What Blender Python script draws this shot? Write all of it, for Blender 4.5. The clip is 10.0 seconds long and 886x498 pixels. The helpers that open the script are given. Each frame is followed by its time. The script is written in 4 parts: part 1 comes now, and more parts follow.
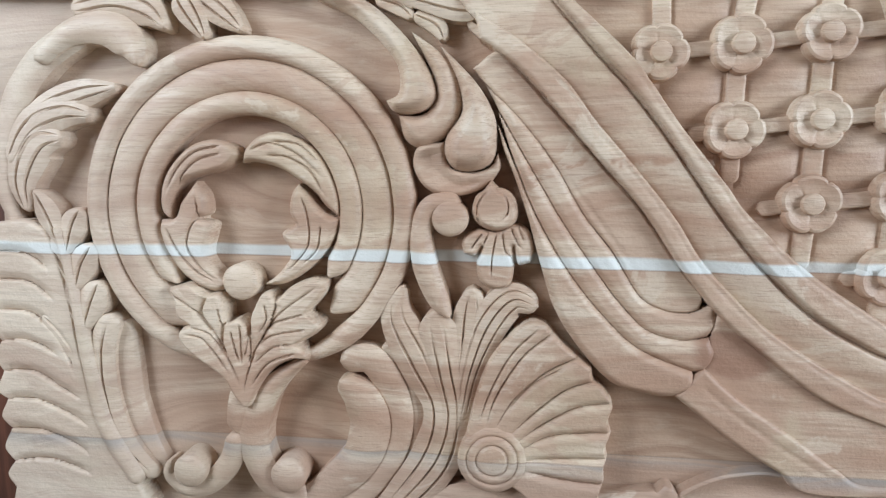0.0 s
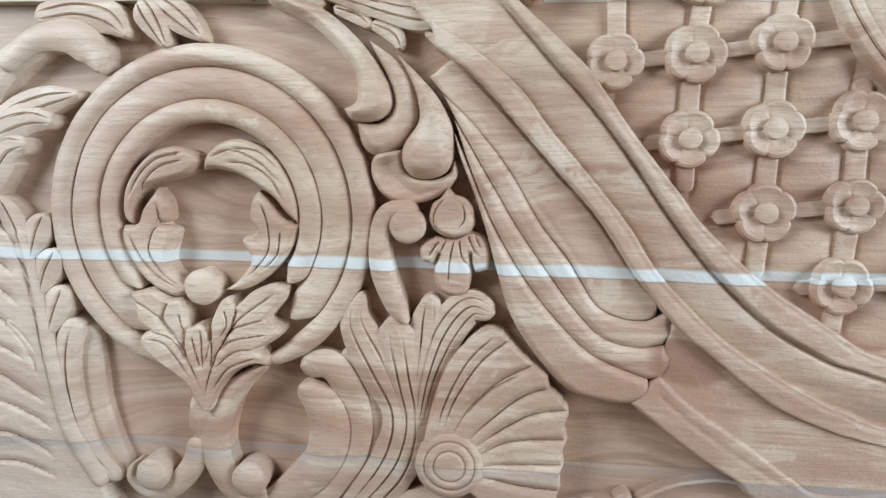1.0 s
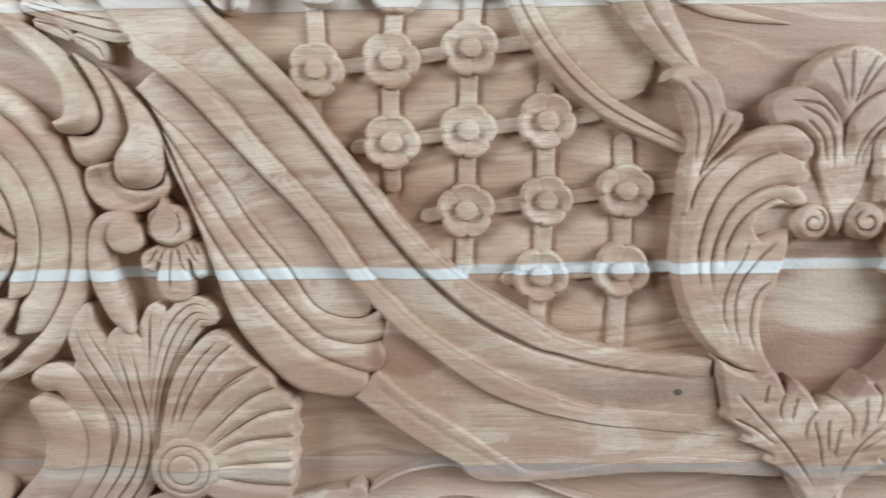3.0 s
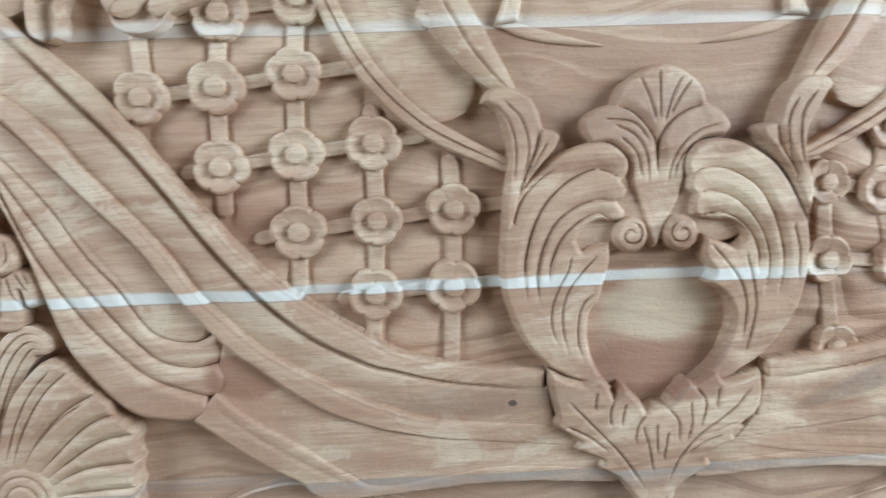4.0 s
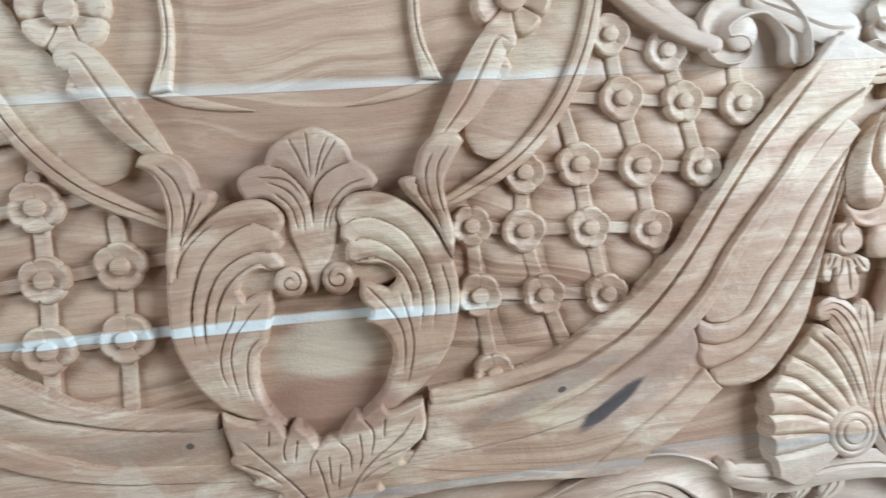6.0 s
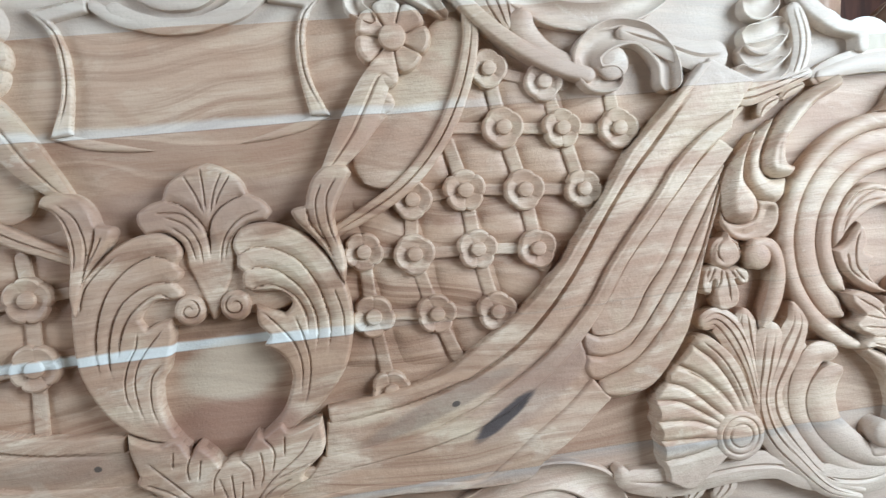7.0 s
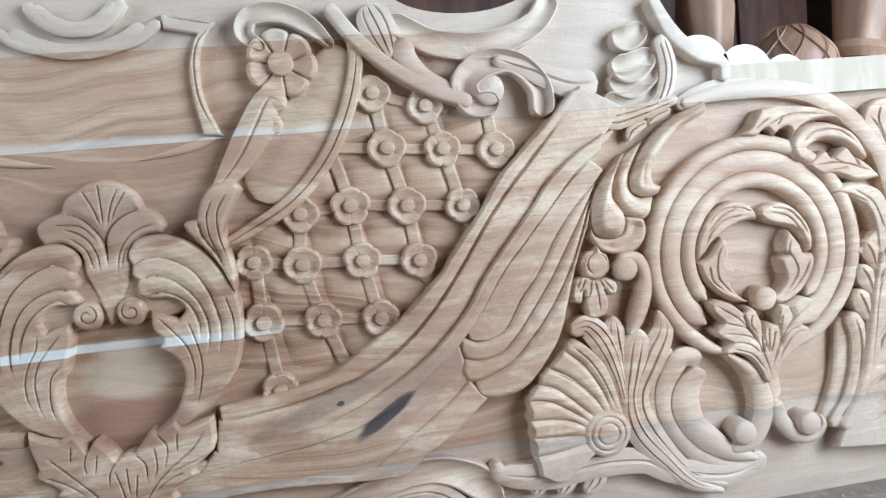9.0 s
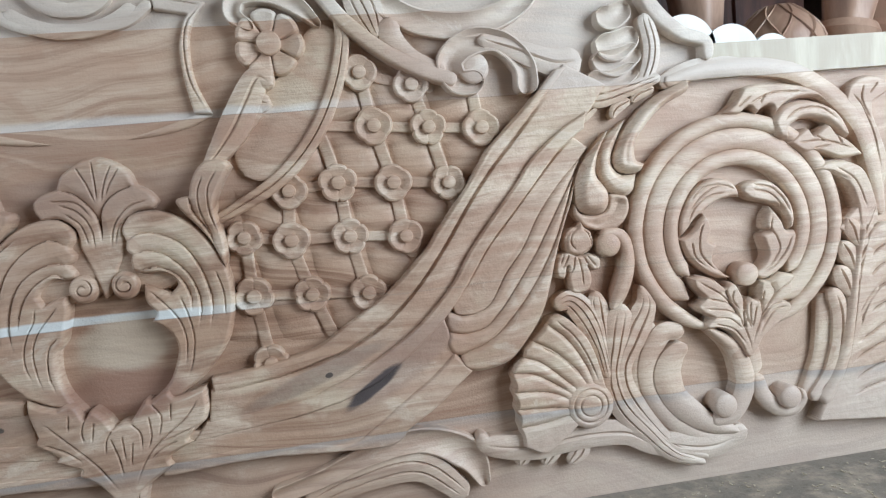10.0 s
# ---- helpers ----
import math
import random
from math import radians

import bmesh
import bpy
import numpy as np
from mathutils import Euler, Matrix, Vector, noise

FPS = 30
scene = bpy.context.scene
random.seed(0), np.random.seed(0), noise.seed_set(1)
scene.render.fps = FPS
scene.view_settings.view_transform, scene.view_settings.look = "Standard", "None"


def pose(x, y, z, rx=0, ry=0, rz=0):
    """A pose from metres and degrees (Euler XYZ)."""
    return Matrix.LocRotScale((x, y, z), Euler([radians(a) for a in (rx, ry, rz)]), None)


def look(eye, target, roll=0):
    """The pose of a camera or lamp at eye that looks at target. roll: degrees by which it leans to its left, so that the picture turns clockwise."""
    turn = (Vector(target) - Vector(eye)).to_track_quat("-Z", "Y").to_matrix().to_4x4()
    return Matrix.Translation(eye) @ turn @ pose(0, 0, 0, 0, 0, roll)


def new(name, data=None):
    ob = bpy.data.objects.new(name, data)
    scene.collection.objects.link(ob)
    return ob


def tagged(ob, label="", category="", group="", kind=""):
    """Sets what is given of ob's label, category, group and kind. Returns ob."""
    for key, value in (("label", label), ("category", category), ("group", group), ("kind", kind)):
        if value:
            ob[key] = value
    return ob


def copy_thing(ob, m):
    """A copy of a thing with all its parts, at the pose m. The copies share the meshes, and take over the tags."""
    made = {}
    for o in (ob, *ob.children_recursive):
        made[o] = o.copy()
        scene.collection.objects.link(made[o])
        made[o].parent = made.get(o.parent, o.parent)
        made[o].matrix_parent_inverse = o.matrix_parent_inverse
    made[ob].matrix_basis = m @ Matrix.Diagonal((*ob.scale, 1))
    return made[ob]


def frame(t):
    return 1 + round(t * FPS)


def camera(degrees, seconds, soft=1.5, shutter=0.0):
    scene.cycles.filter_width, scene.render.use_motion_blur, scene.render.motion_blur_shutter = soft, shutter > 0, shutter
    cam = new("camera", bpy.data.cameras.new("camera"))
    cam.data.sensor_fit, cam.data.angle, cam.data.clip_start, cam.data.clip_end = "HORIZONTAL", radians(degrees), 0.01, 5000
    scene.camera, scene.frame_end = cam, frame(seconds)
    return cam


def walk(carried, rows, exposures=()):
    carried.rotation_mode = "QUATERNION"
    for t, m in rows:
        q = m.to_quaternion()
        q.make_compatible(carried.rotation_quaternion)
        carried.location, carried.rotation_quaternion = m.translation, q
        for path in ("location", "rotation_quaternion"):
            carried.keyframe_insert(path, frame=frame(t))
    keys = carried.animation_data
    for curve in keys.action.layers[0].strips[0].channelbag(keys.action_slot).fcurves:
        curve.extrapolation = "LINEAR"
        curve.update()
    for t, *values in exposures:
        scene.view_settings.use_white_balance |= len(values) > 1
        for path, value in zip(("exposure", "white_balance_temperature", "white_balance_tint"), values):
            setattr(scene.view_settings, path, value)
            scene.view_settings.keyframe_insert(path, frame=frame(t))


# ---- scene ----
cam = camera(68.0, 10.0, soft=1.2, shutter=0.5)
PATH = [
    (0, (-0.519, -0.515, 0.485), (-0.717, 1.459, 0.236), 0.9),
    (0.5, (-0.499, -0.513, 0.488), (-0.709, 1.459, 0.228), 0.9),
    (1, (-0.482, -0.514, 0.491), (-0.693, 1.46, 0.244), 1.1),
    (1.5, (-0.455, -0.514, 0.498), (-0.657, 1.458, 0.232), 0.7),
    (2, (-0.418, -0.517, 0.5), (-0.607, 1.456, 0.233), 0.5),
    (2.5, (-0.361, -0.517, 0.5), (-0.478, 1.462, 0.232), -0.1),
    (3.8, (-0.215, -0.528, 0.507), (-0.164, 1.455, 0.252), -1.8),
    (4, (-0.192, -0.53, 0.51), (-0.131, 1.453, 0.261), -2.1),
    (4.5, (-0.129, -0.539, 0.518), (0.009, 1.44, 0.269), -3.6),
    (5, (-0.056, -0.559, 0.518), (0.074, 1.428, 0.33), -4.2),
    (5.5, (-0.011, -0.569, 0.521), (0.168, 1.417, 0.367), -4.6),
    (6, (0.041, -0.593, 0.52), (0.292, 1.384, 0.345), -4.1),
    (7.5, (0.165, -0.663, 0.524), (0.421, 1.317, 0.421), -6.3),
    (8, (0.179, -0.68, 0.528), (0.367, 1.309, 0.429), -4.2),
    (8.5, (0.216, -0.695, 0.527), (0.45, 1.289, 0.424), -4.4),
    (9, (0.24, -0.71, 0.53), (0.538, 1.263, 0.391), -5.3),
    (9.5, (0.25, -0.724, 0.521), (0.542, 1.248, 0.355), -5.8),
    (10, (0.26, -0.731, 0.516), (0.532, 1.242, 0.342), -5.4),
]
walk(cam, [(t, look(eye, target, roll)) for t, eye, target, roll in PATH], exposures=[(0, 0.32, 6000, 8), (2.5, 0.37, 5950, 7), (3.8, 0.22, 6000, 5), (4.3, 0.42, 5850, 3), (5.5, 0.32, 5700, 3),
                (8, 0.09, 5800, 6), (9.6, 0.02, 5750, 7), (10, -0.18, 5850, 7)])

# ---- world, daylight through the two workshop openings ----
world = bpy.data.worlds.new("sky")
scene.world = world
world.use_nodes = True
wn = world.node_tree.nodes
sky = wn.new("ShaderNodeTexSky")
sky.sky_type, sky.sun_disc = "NISHITA", False
sky.sun_elevation, sky.sun_rotation = radians(50), radians(70)
wn["Background"].inputs["Strength"].default_value = 0.05
world.node_tree.links.new(sky.outputs[0], wn["Background"].inputs[0])

FLOOR_Z = 0.128          # the workshop floor under the headboard
BACK = 0.015             # ground of the carving; relief rises towards -y
ROOM = (-1.62, 1.58, -2.6, 1.6, 2.9)   # x0, x1, y0, y1, ceiling


def daylight(name, place, target, size, power, colour):
    lamp = bpy.data.lights.new(name, "AREA")
    lamp.shape, lamp.size, lamp.size_y = "RECTANGLE", size[0], size[1]
    lamp.energy, lamp.color = power, colour
    ob = new(name, lamp)
    ob.matrix_world = look(place, target)
    return ob


daylight("daylight_west", (-1.55, -0.80, 1.15), (0, -0.55, 0.65), (0.65, 0.85), 23, (0.85, 0.93, 1.0))
daylight("daylight_east", (1.51, -1.0, 0.86), (0, -0.9, 0.52), (1.0, 1.15), 62, (0.83, 0.92, 1.0))


# ---- materials ----
class Nodes:
    """Short hand for building a node material."""

    def __init__(self, name):
        self.mat = bpy.data.materials.new(name)
        self.mat.use_nodes = True
        self.tree = self.mat.node_tree
        self.bsdf = self.tree.nodes["Principled BSDF"]

    def add(self, kind, operation="", data_type="", interpolation_type=""):
        n = self.tree.nodes.new(kind)
        if operation:
            n.operation = operation
        if data_type:
            n.data_type = data_type
        if interpolation_type:
            n.interpolation_type = interpolation_type
        return n

    def link(self, a, b):
        self.tree.links.new(a, b)

    def put(self, value, socket):
        if isinstance(value, (int, float, tuple)):
            socket.default_value = value
        else:
            self.link(value, socket)

    def math(self, op, a, b=0.0, c=None):
        n = self.add("ShaderNodeMath", operation=op)
        self.put(a, n.inputs[0]), self.put(b, n.inputs[1])
        if c is not None:
            self.put(c, n.inputs[2])
        return n.outputs[0]

    def step(self, value, a, b):
        """0 below a, 1 above b, smooth between (a may be above b)."""
        n = self.add("ShaderNodeMapRange", interpolation_type="SMOOTHSTEP")
        self.put(value, n.inputs[0])
        lo, hi, t0, t1 = (a, b, 0.0, 1.0) if a < b else (b, a, 1.0, 0.0)
        for i, v in enumerate((lo, hi, t0, t1)):
            n.inputs[i + 1].default_value = v
        return n.outputs[0]

    def mix(self, fac, a, b):
        n = self.add("ShaderNodeMix", data_type="RGBA")
        self.put(fac, n.inputs[0])
        self.put(a, n.inputs[6]), self.put(b, n.inputs[7])
        return n.outputs[2]

    def noise(self, vector, scale, detail=4.0, rough=0.55, distortion=0.0):
        n = self.add("ShaderNodeTexNoise")
        self.link(vector, n.inputs["Vector"])
        for key, v in (("Scale", scale), ("Detail", detail), ("Roughness", rough), ("Distortion", distortion)):
            n.inputs[key].default_value = v
        return n.outputs[0]

    def stretch(self, vector, scale, shift=(0, 0, 0)):
        n = self.add("ShaderNodeMapping")
        self.link(vector, n.inputs[0])
        n.inputs["Scale"].default_value = scale
        self.put(shift, n.inputs["Location"])
        return n.outputs[0]

    def bump(self, height, strength, distance, before=None):
        n = self.add("ShaderNodeBump")
        n.inputs["Strength"].default_value, n.inputs["Distance"].default_value = strength, distance
        self.link(height, n.inputs["Height"])
        if before is not None:
            self.link(before, n.inputs["Normal"])
        return n.outputs[0]


def rgb(r, g, b):
    return (r, g, b, 1.0)


def carved_wood(name, recess_shade):
    """Raw hardwood glued up from wide planks: brown-pink heartwood, pale sapwood along the joints, some dark streaks."""
    n = Nodes(name)
    pos = n.add("ShaderNodeNewGeometry").outputs["Position"]
    split = n.add("ShaderNodeSeparateXYZ")
    n.link(pos, split.inputs[0])
    x, z = split.outputs[0], split.outputs[2]
    # joints run level with a slight waver
    waver = n.math("MULTIPLY", n.math("SUBTRACT", n.noise(n.stretch(pos, (3, 3, 3)), 1.0, 1.0), 0.5), 0.006)
    level = n.math("ADD", z, waver)
    p1 = n.step(level, 0.2495, 0.2505)
    p2 = n.step(level, 0.4080, 0.4088)
    p3 = n.step(level, 0.6175, 0.6183)
    p4 = n.step(level, 0.7140, 0.7148)
    plank = n.math("ADD", n.math("ADD", p1, p2), n.math("ADD", p3, p4))
    shift = n.add("ShaderNodeCombineXYZ")
    n.link(n.math("MULTIPLY", plank, 3.7), shift.inputs[0])
    n.link(n.math("MULTIPLY", plank, 1.3), shift.inputs[2])
    moved = n.add("ShaderNodeVectorMath", operation="ADD")
    n.link(pos, moved.inputs[0]), n.link(shift.outputs[0], moved.inputs[1])
    pos2 = moved.outputs[0]
    # growth rings lie almost level and swing round where the boards have a crown
    swing = n.math("MULTIPLY", n.math("SUBTRACT", n.noise(n.stretch(pos2, (2.6, 5, 4.5)), 1.0, 2.0, 0.5), 0.5), 0.20)
    bent = n.add("ShaderNodeCombineXYZ")
    n.link(swing, bent.inputs[2])
    wavy = n.add("ShaderNodeVectorMath", operation="ADD")
    n.link(pos2, wavy.inputs[0]), n.link(bent.outputs[0], wavy.inputs[1])
    broad = n.noise(n.stretch(wavy.outputs[0], (1.3, 7, 17)), 1.0, 5.0, 0.62, 0.5)
    figure = n.noise(n.stretch(wavy.outputs[0], (1.8, 26, 75)), 1.0, 6.0, 0.66, 0.6)
    fine = n.noise(n.stretch(pos2, (14, 90, 330)), 1.0, 5.0, 0.65)
    blotch = n.noise(pos2, 7.0, 4.0, 0.6)
    col = n.mix(n.step(broad, 0.36, 0.60), rgb(0.385, 0.240, 0.160), rgb(0.620, 0.488, 0.362))
    here = n.math("ADD", 0.22, n.math("MULTIPLY", n.step(n.noise(n.stretch(wavy.outputs[0], (4, 6, 12)), 1.0, 3.0, 0.6), 0.40, 0.62), 0.62))
    col = n.mix(n.math("MULTIPLY", n.step(figure, 0.44, 0.66), here), col, rgb(0.392, 0.239, 0.159))
    col = n.mix(n.math("MULTIPLY", n.step(fine, 0.47, 0.66), 0.38), col, rgb(0.279, 0.169, 0.108))
    col = n.mix(n.math("MULTIPLY", n.step(blotch, 0.52, 0.60), 0.30), col, rgb(0.508, 0.412, 0.274))
    # patches where the scraper has taken the grey skin off and the pink shows
    scraped = n.noise(n.stretch(pos2, (9, 14, 17)), 1.0, 5.0, 0.62, 1.2)
    col = n.mix(n.math("MULTIPLY", n.step(scraped, 0.50, 0.56), 0.40), col, rgb(0.400, 0.242, 0.162))
    col = n.mix(n.math("MULTIPLY", n.step(scraped, 0.42, 0.37), 0.40), col, rgb(0.640, 0.535, 0.415))
    pores = n.noise(n.stretch(pos2, (60, 300, 1100)), 1.0, 2.0, 0.5)
    col = n.mix(n.math("MULTIPLY", n.step(pores, 0.56, 0.70), 0.34), col, rgb(0.207, 0.118, 0.080))
    # gouged ground is pinker; the recesses' shade is put into this redder, darker tone
    if recess_shade:
        col = n.mix(recess_shade, col, n.mix(n.step(figure, 0.40, 0.64), rgb(0.435, 0.275, 0.180), rgb(0.265, 0.142, 0.085)))
    # reddish heart in the middle of the board, light falloff put into its tone
    mid = n.math("MULTIPLY", n.step(n.math("ABSOLUTE", n.math("SUBTRACT", x, 0.10)), 0.42, 0.05), n.step(n.noise(n.stretch(pos2, (5, 5, 14)), 1.0, 5.0, 0.62, 0.5), 0.44, 0.56))
    mid = n.math("MULTIPLY", mid, n.step(level, 0.60, 0.54))
    col = n.mix(n.math("MULTIPLY", mid, 0.78), col, n.mix(n.step(figure, 0.38, 0.64), rgb(0.410, 0.255, 0.162), rgb(0.225, 0.118, 0.070)))
    # paler towards both ends: daylight near the openings put into the colour
    ends = n.math("ADD", n.math("MULTIPLY", n.step(x, 0.40, 0.80), 0.16), n.math("MULTIPLY", n.step(x, -0.70, -0.93), 0.32))
    col = n.mix(ends, col, rgb(0.600, 0.520, 0.430))
    # greyish plank at the foot, whitish planks at the top
    low = n.math("SUBTRACT", 1.0, p1)
    col = n.mix(n.math("MULTIPLY", low, n.math("ADD", 0.12, n.math("MULTIPLY", n.step(x, 0.2, 0.6), 0.26))), col, rgb(0.546, 0.483, 0.420))
    edge_top = n.math("MULTIPLY", low, n.step(level, 0.236, 0.250))
    col = n.mix(n.math("MULTIPLY", edge_top, n.math("MULTIPLY", n.step(figure, 0.3, 0.6), 0.8)), col, rgb(0.299, 0.265, 0.238))
    outer = n.step(x, 0.22, 0.50)
    top_pale = n.math("MAXIMUM", n.math("MULTIPLY", p3, outer), p4)
    col = n.mix(n.math("MULTIPLY", top_pale, n.math("ADD", 0.30, n.math("MULTIPLY", figure, 0.35))), col, rgb(0.62, 0.575, 0.505))
    # sapwood strips just above two joints
    rag = n.noise(n.stretch(pos, (9, 9, 5)), 1.0, 3.0)
    thick = n.math("ADD", 0.0050, n.math("MULTIPLY", rag, 0.008))
    over = n.math("SUBTRACT", level, 0.4084)
    strip1 = n.math("MULTIPLY", p2, n.step(n.math("SUBTRACT", over, thick), 0.0015, -0.0015))
    strip1 = n.math("MULTIPLY", strip1, n.step(x, 0.20, 0.06))
    over2 = n.math("SUBTRACT", level, 0.6179)
    strip2 = n.math("MULTIPLY", p3, n.step(n.math("SUBTRACT", over2, n.math("MULTIPLY", rag, 0.016)), 0.004, -0.003))
    strip2 = n.math("MULTIPLY", strip2, n.step(x, 0.34, 0.20))
    col = n.mix(n.math("MULTIPLY", strip1, 0.9), col, n.mix(fine, rgb(0.56, 0.555, 0.52), rgb(0.70, 0.705, 0.67)))
    col = n.mix(n.math("MULTIPLY", strip2, 0.40), col, rgb(0.749, 0.759, 0.732))
    # thin dark glue lines
    line = n.math("ADD", n.step(n.math("ABSOLUTE", n.math("SUBTRACT", level, 0.4082)), 0.0012, 0.0004),
                  n.step(n.math("ABSOLUTE", n.math("SUBTRACT", level, 0.2502)), 0.0009, 0.0003))
    line = n.math("ADD", line, n.step(n.math("ABSOLUTE", n.math("SUBTRACT", level, 0.6177)), 0.0009, 0.0003))
    col = n.mix(n.math("MULTIPLY", line, 0.35), col, rgb(0.192, 0.136, 0.102))

    # knots and streaks of dark heart where the tree had them, and medallion patches
    def streak(base, cx, cz, rx, rz, lean, strength, tone):
        dx, dz = n.math("SUBTRACT", x, cx), n.math("SUBTRACT", z, cz)
        a = n.math("ADD", n.math("MULTIPLY", dx, math.cos(lean)), n.math("MULTIPLY", dz, math.sin(lean)))
        b = n.math("SUBTRACT", n.math("MULTIPLY", dz, math.cos(lean)), n.math("MULTIPLY", dx, math.sin(lean)))
        a, b = n.math("DIVIDE", a, rx), n.math("DIVIDE", b, rz)
        d = n.math("ADD", n.math("MULTIPLY", a, a), n.math("MULTIPLY", b, b))
        d = n.math("ADD", d, n.math("MULTIPLY", n.math("SUBTRACT", figure, 0.5), 1.0))
        return n.mix(n.math("MULTIPLY", n.step(d, 1.05, 0.45), strength), base, tone)

    col = streak(col, 0.305, 0.330, 0.095, 0.026, 0.62, 0.45, rgb(0.281, 0.180, 0.139))
    col = streak(col, 0.205, 0.325, 0.10, 0.012, 0.35, 0.45, rgb(0.194, 0.146, 0.119))
    col = streak(col, -0.14, 0.315, 0.09, 0.016, 0.0, 0.45, rgb(0.263, 0.178, 0.129))
    col = streak(col, -0.346, 0.344, 0.034, 0.021, -0.3, 0.85, rgb(0.275, 0.145, 0.092))
    # crest medallion: darker reddish foot, then a paler middle
    col = streak(col, 0.004, 0.333, 0.075, 0.030, 0.0, 0.75, rgb(0.265, 0.140, 0.095))
    col = streak(col, 0.007, 0.384, 0.056, 0.034, 0.0, 0.6, rgb(0.533, 0.440, 0.326))
    col = streak(col, 0.01, 0.545, 0.16, 0.028, 0.0, 0.5, rgb(0.317, 0.205, 0.153))
    col = streak(col, 0.268, 0.306, 0.046, 0.0095, 0.62, 0.96, rgb(0.062, 0.049, 0.048))
    col = streak(col, 0.220, 0.325, 0.005, 0.0035, 0.2, 0.9, rgb(0.057, 0.045, 0.040))
    col = streak(col, -0.122, 0.311, 0.0045, 0.0035, 0.0, 0.9, rgb(0.065, 0.050, 0.041))
    n.link(col, n.bsdf.inputs["Base Color"])
    rough = n.math("ADD", 0.40, n.math("MULTIPLY", fine, 0.28))
    n.link(rough, n.bsdf.inputs["Roughness"])
    n.bsdf.inputs["Specular IOR Level"].default_value = 0.42
    chisel = n.noise(n.stretch(pos, (1, 1, 1)), 95.0, 2.0, 0.5)
    tool = n.noise(n.stretch(pos, (1, 1, 1)), 380.0, 3.0, 0.6)
    b = n.bump(chisel, 0.22, 0.0016)
    b = n.bump(fine, 0.4, 0.0008, b)
    b = n.bump(tool, 0.5, 0.0009, b)
    n.link(b, n.bsdf.inputs["Normal"])
    return n.mat


def stained_wood(name, dark, light, rough):
    n = Nodes(name)
    pos = n.add("ShaderNodeNewGeometry").outputs["Position"]
    g = n.noise(n.stretch(pos, (30, 30, 5)), 1.0, 5.0, 0.6, 0.6)
    f = n.noise(n.stretch(pos, (240, 240, 25)), 1.0, 4.0)
    col = n.mix(n.step(g, 0.35, 0.65), dark, light)
    col = n.mix(n.math("MULTIPLY", n.step(f, 0.5, 0.75), 0.4), col, dark)
    n.link(col, n.bsdf.inputs["Base Color"])
    n.bsdf.inputs["Roughness"].default_value = rough
    n.link(n.bump(f, 0.3, 0.001), n.bsdf.inputs["Normal"])
    return n.mat


def concrete(name, dark, light, dusty):
    n = Nodes(name)
    pos = n.add("ShaderNodeNewGeometry").outputs["Position"]
    a, b = n.noise(pos, 6.0, 6.0, 0.65), n.noise(pos, 130.0, 5.0, 0.7)
    col = n.mix(n.step(a, 0.35, 0.65), dark, light)
    col = n.mix(n.math("MULTIPLY", n.step(b, 0.5, 0.7), 0.5), col, rgb(*[v * 0.6 for v in dark[:3]]))
    col = n.mix(n.math("MULTIPLY", n.step(n.noise(pos, 22.0, 6.0, 0.7), 0.44, 0.74), dusty), col, rgb(0.50, 0.40, 0.29))
    n.link(col, n.bsdf.inputs["Base Color"])
    n.bsdf.inputs["Roughness"].default_value = 0.9
    n.link(n.bump(b, 0.5, 0.003), n.bsdf.inputs["Normal"])
    return n.mat


WOOD = carved_wood("carved_hardwood", 0.0)        # scraped and sanded relief
RECESS_WOOD = carved_wood("recess_shaded_hardwood", 0.55)     # gouged ground, pinker, recess shade put into its tone
CREAM = stained_wood("cream_wood", rgb(0.74, 0.71, 0.64), rgb(0.82, 0.80, 0.74), 0.5)
PALE = stained_wood("pale_planed_wood", rgb(0.36, 0.29, 0.20), rgb(0.47, 0.40, 0.29), 0.5)
BROWN = stained_wood("brown_turned_wood", rgb(0.30, 0.17, 0.11), rgb(0.44, 0.28, 0.19), 0.5)
DARK = stained_wood("dark_red_wood", rgb(0.07, 0.025, 0.015), rgb(0.16, 0.06, 0.035), 0.45)
GROUND = concrete("dusty_concrete", rgb(0.15, 0.125, 0.098), rgb(0.24, 0.20, 0.155), 0.6)
# brown chosen so that light bounced off the added walls warms the shadows
WARM_WALL = concrete("warm_bounce_wall", rgb(0.15, 0.105, 0.078), rgb(0.21, 0.15, 0.115), 0.0)


# ---- mesh helpers ----
def mesh_of(name, verts, faces, material, angle=38):
    me = bpy.data.meshes.new(name)
    me.from_pydata([tuple(v) for v in verts], [], [tuple(f) for f in faces])
    me.update()
    bm = bmesh.new()
    bm.from_mesh(me)
    bmesh.ops.recalc_face_normals(bm, faces=bm.faces)
    bm.to_mesh(me)
    bm.free()
    me.polygons.foreach_set("use_smooth", [True] * len(me.polygons))
    me.set_sharp_from_angle(angle=radians(angle))
    me.materials.append(material)
    return me


def part(name, geometry, material, parent, label=""):
    """One mesh object under a thing or a part."""
    ob = new(name, mesh_of(name, *geometry, material))
    ob.parent = parent
    return tagged(ob, label)


def joined(pieces):
    verts, faces = [], []
    for v, f in pieces:
        k = len(verts)
        verts += list(v)
        faces += [tuple(i + k for i in face) for face in f]
    return verts, faces


def box(x0, x1, y0, y1, z0, z1):
    v = [(x, y, z) for z in (z0, z1) for y in (y0, y1) for x in (x0, x1)]
    return v, [(0, 2, 3, 1), (4, 5, 7, 6), (0, 1, 5, 4), (2, 6, 7, 3), (0, 4, 6, 2), (1, 3, 7, 5)]


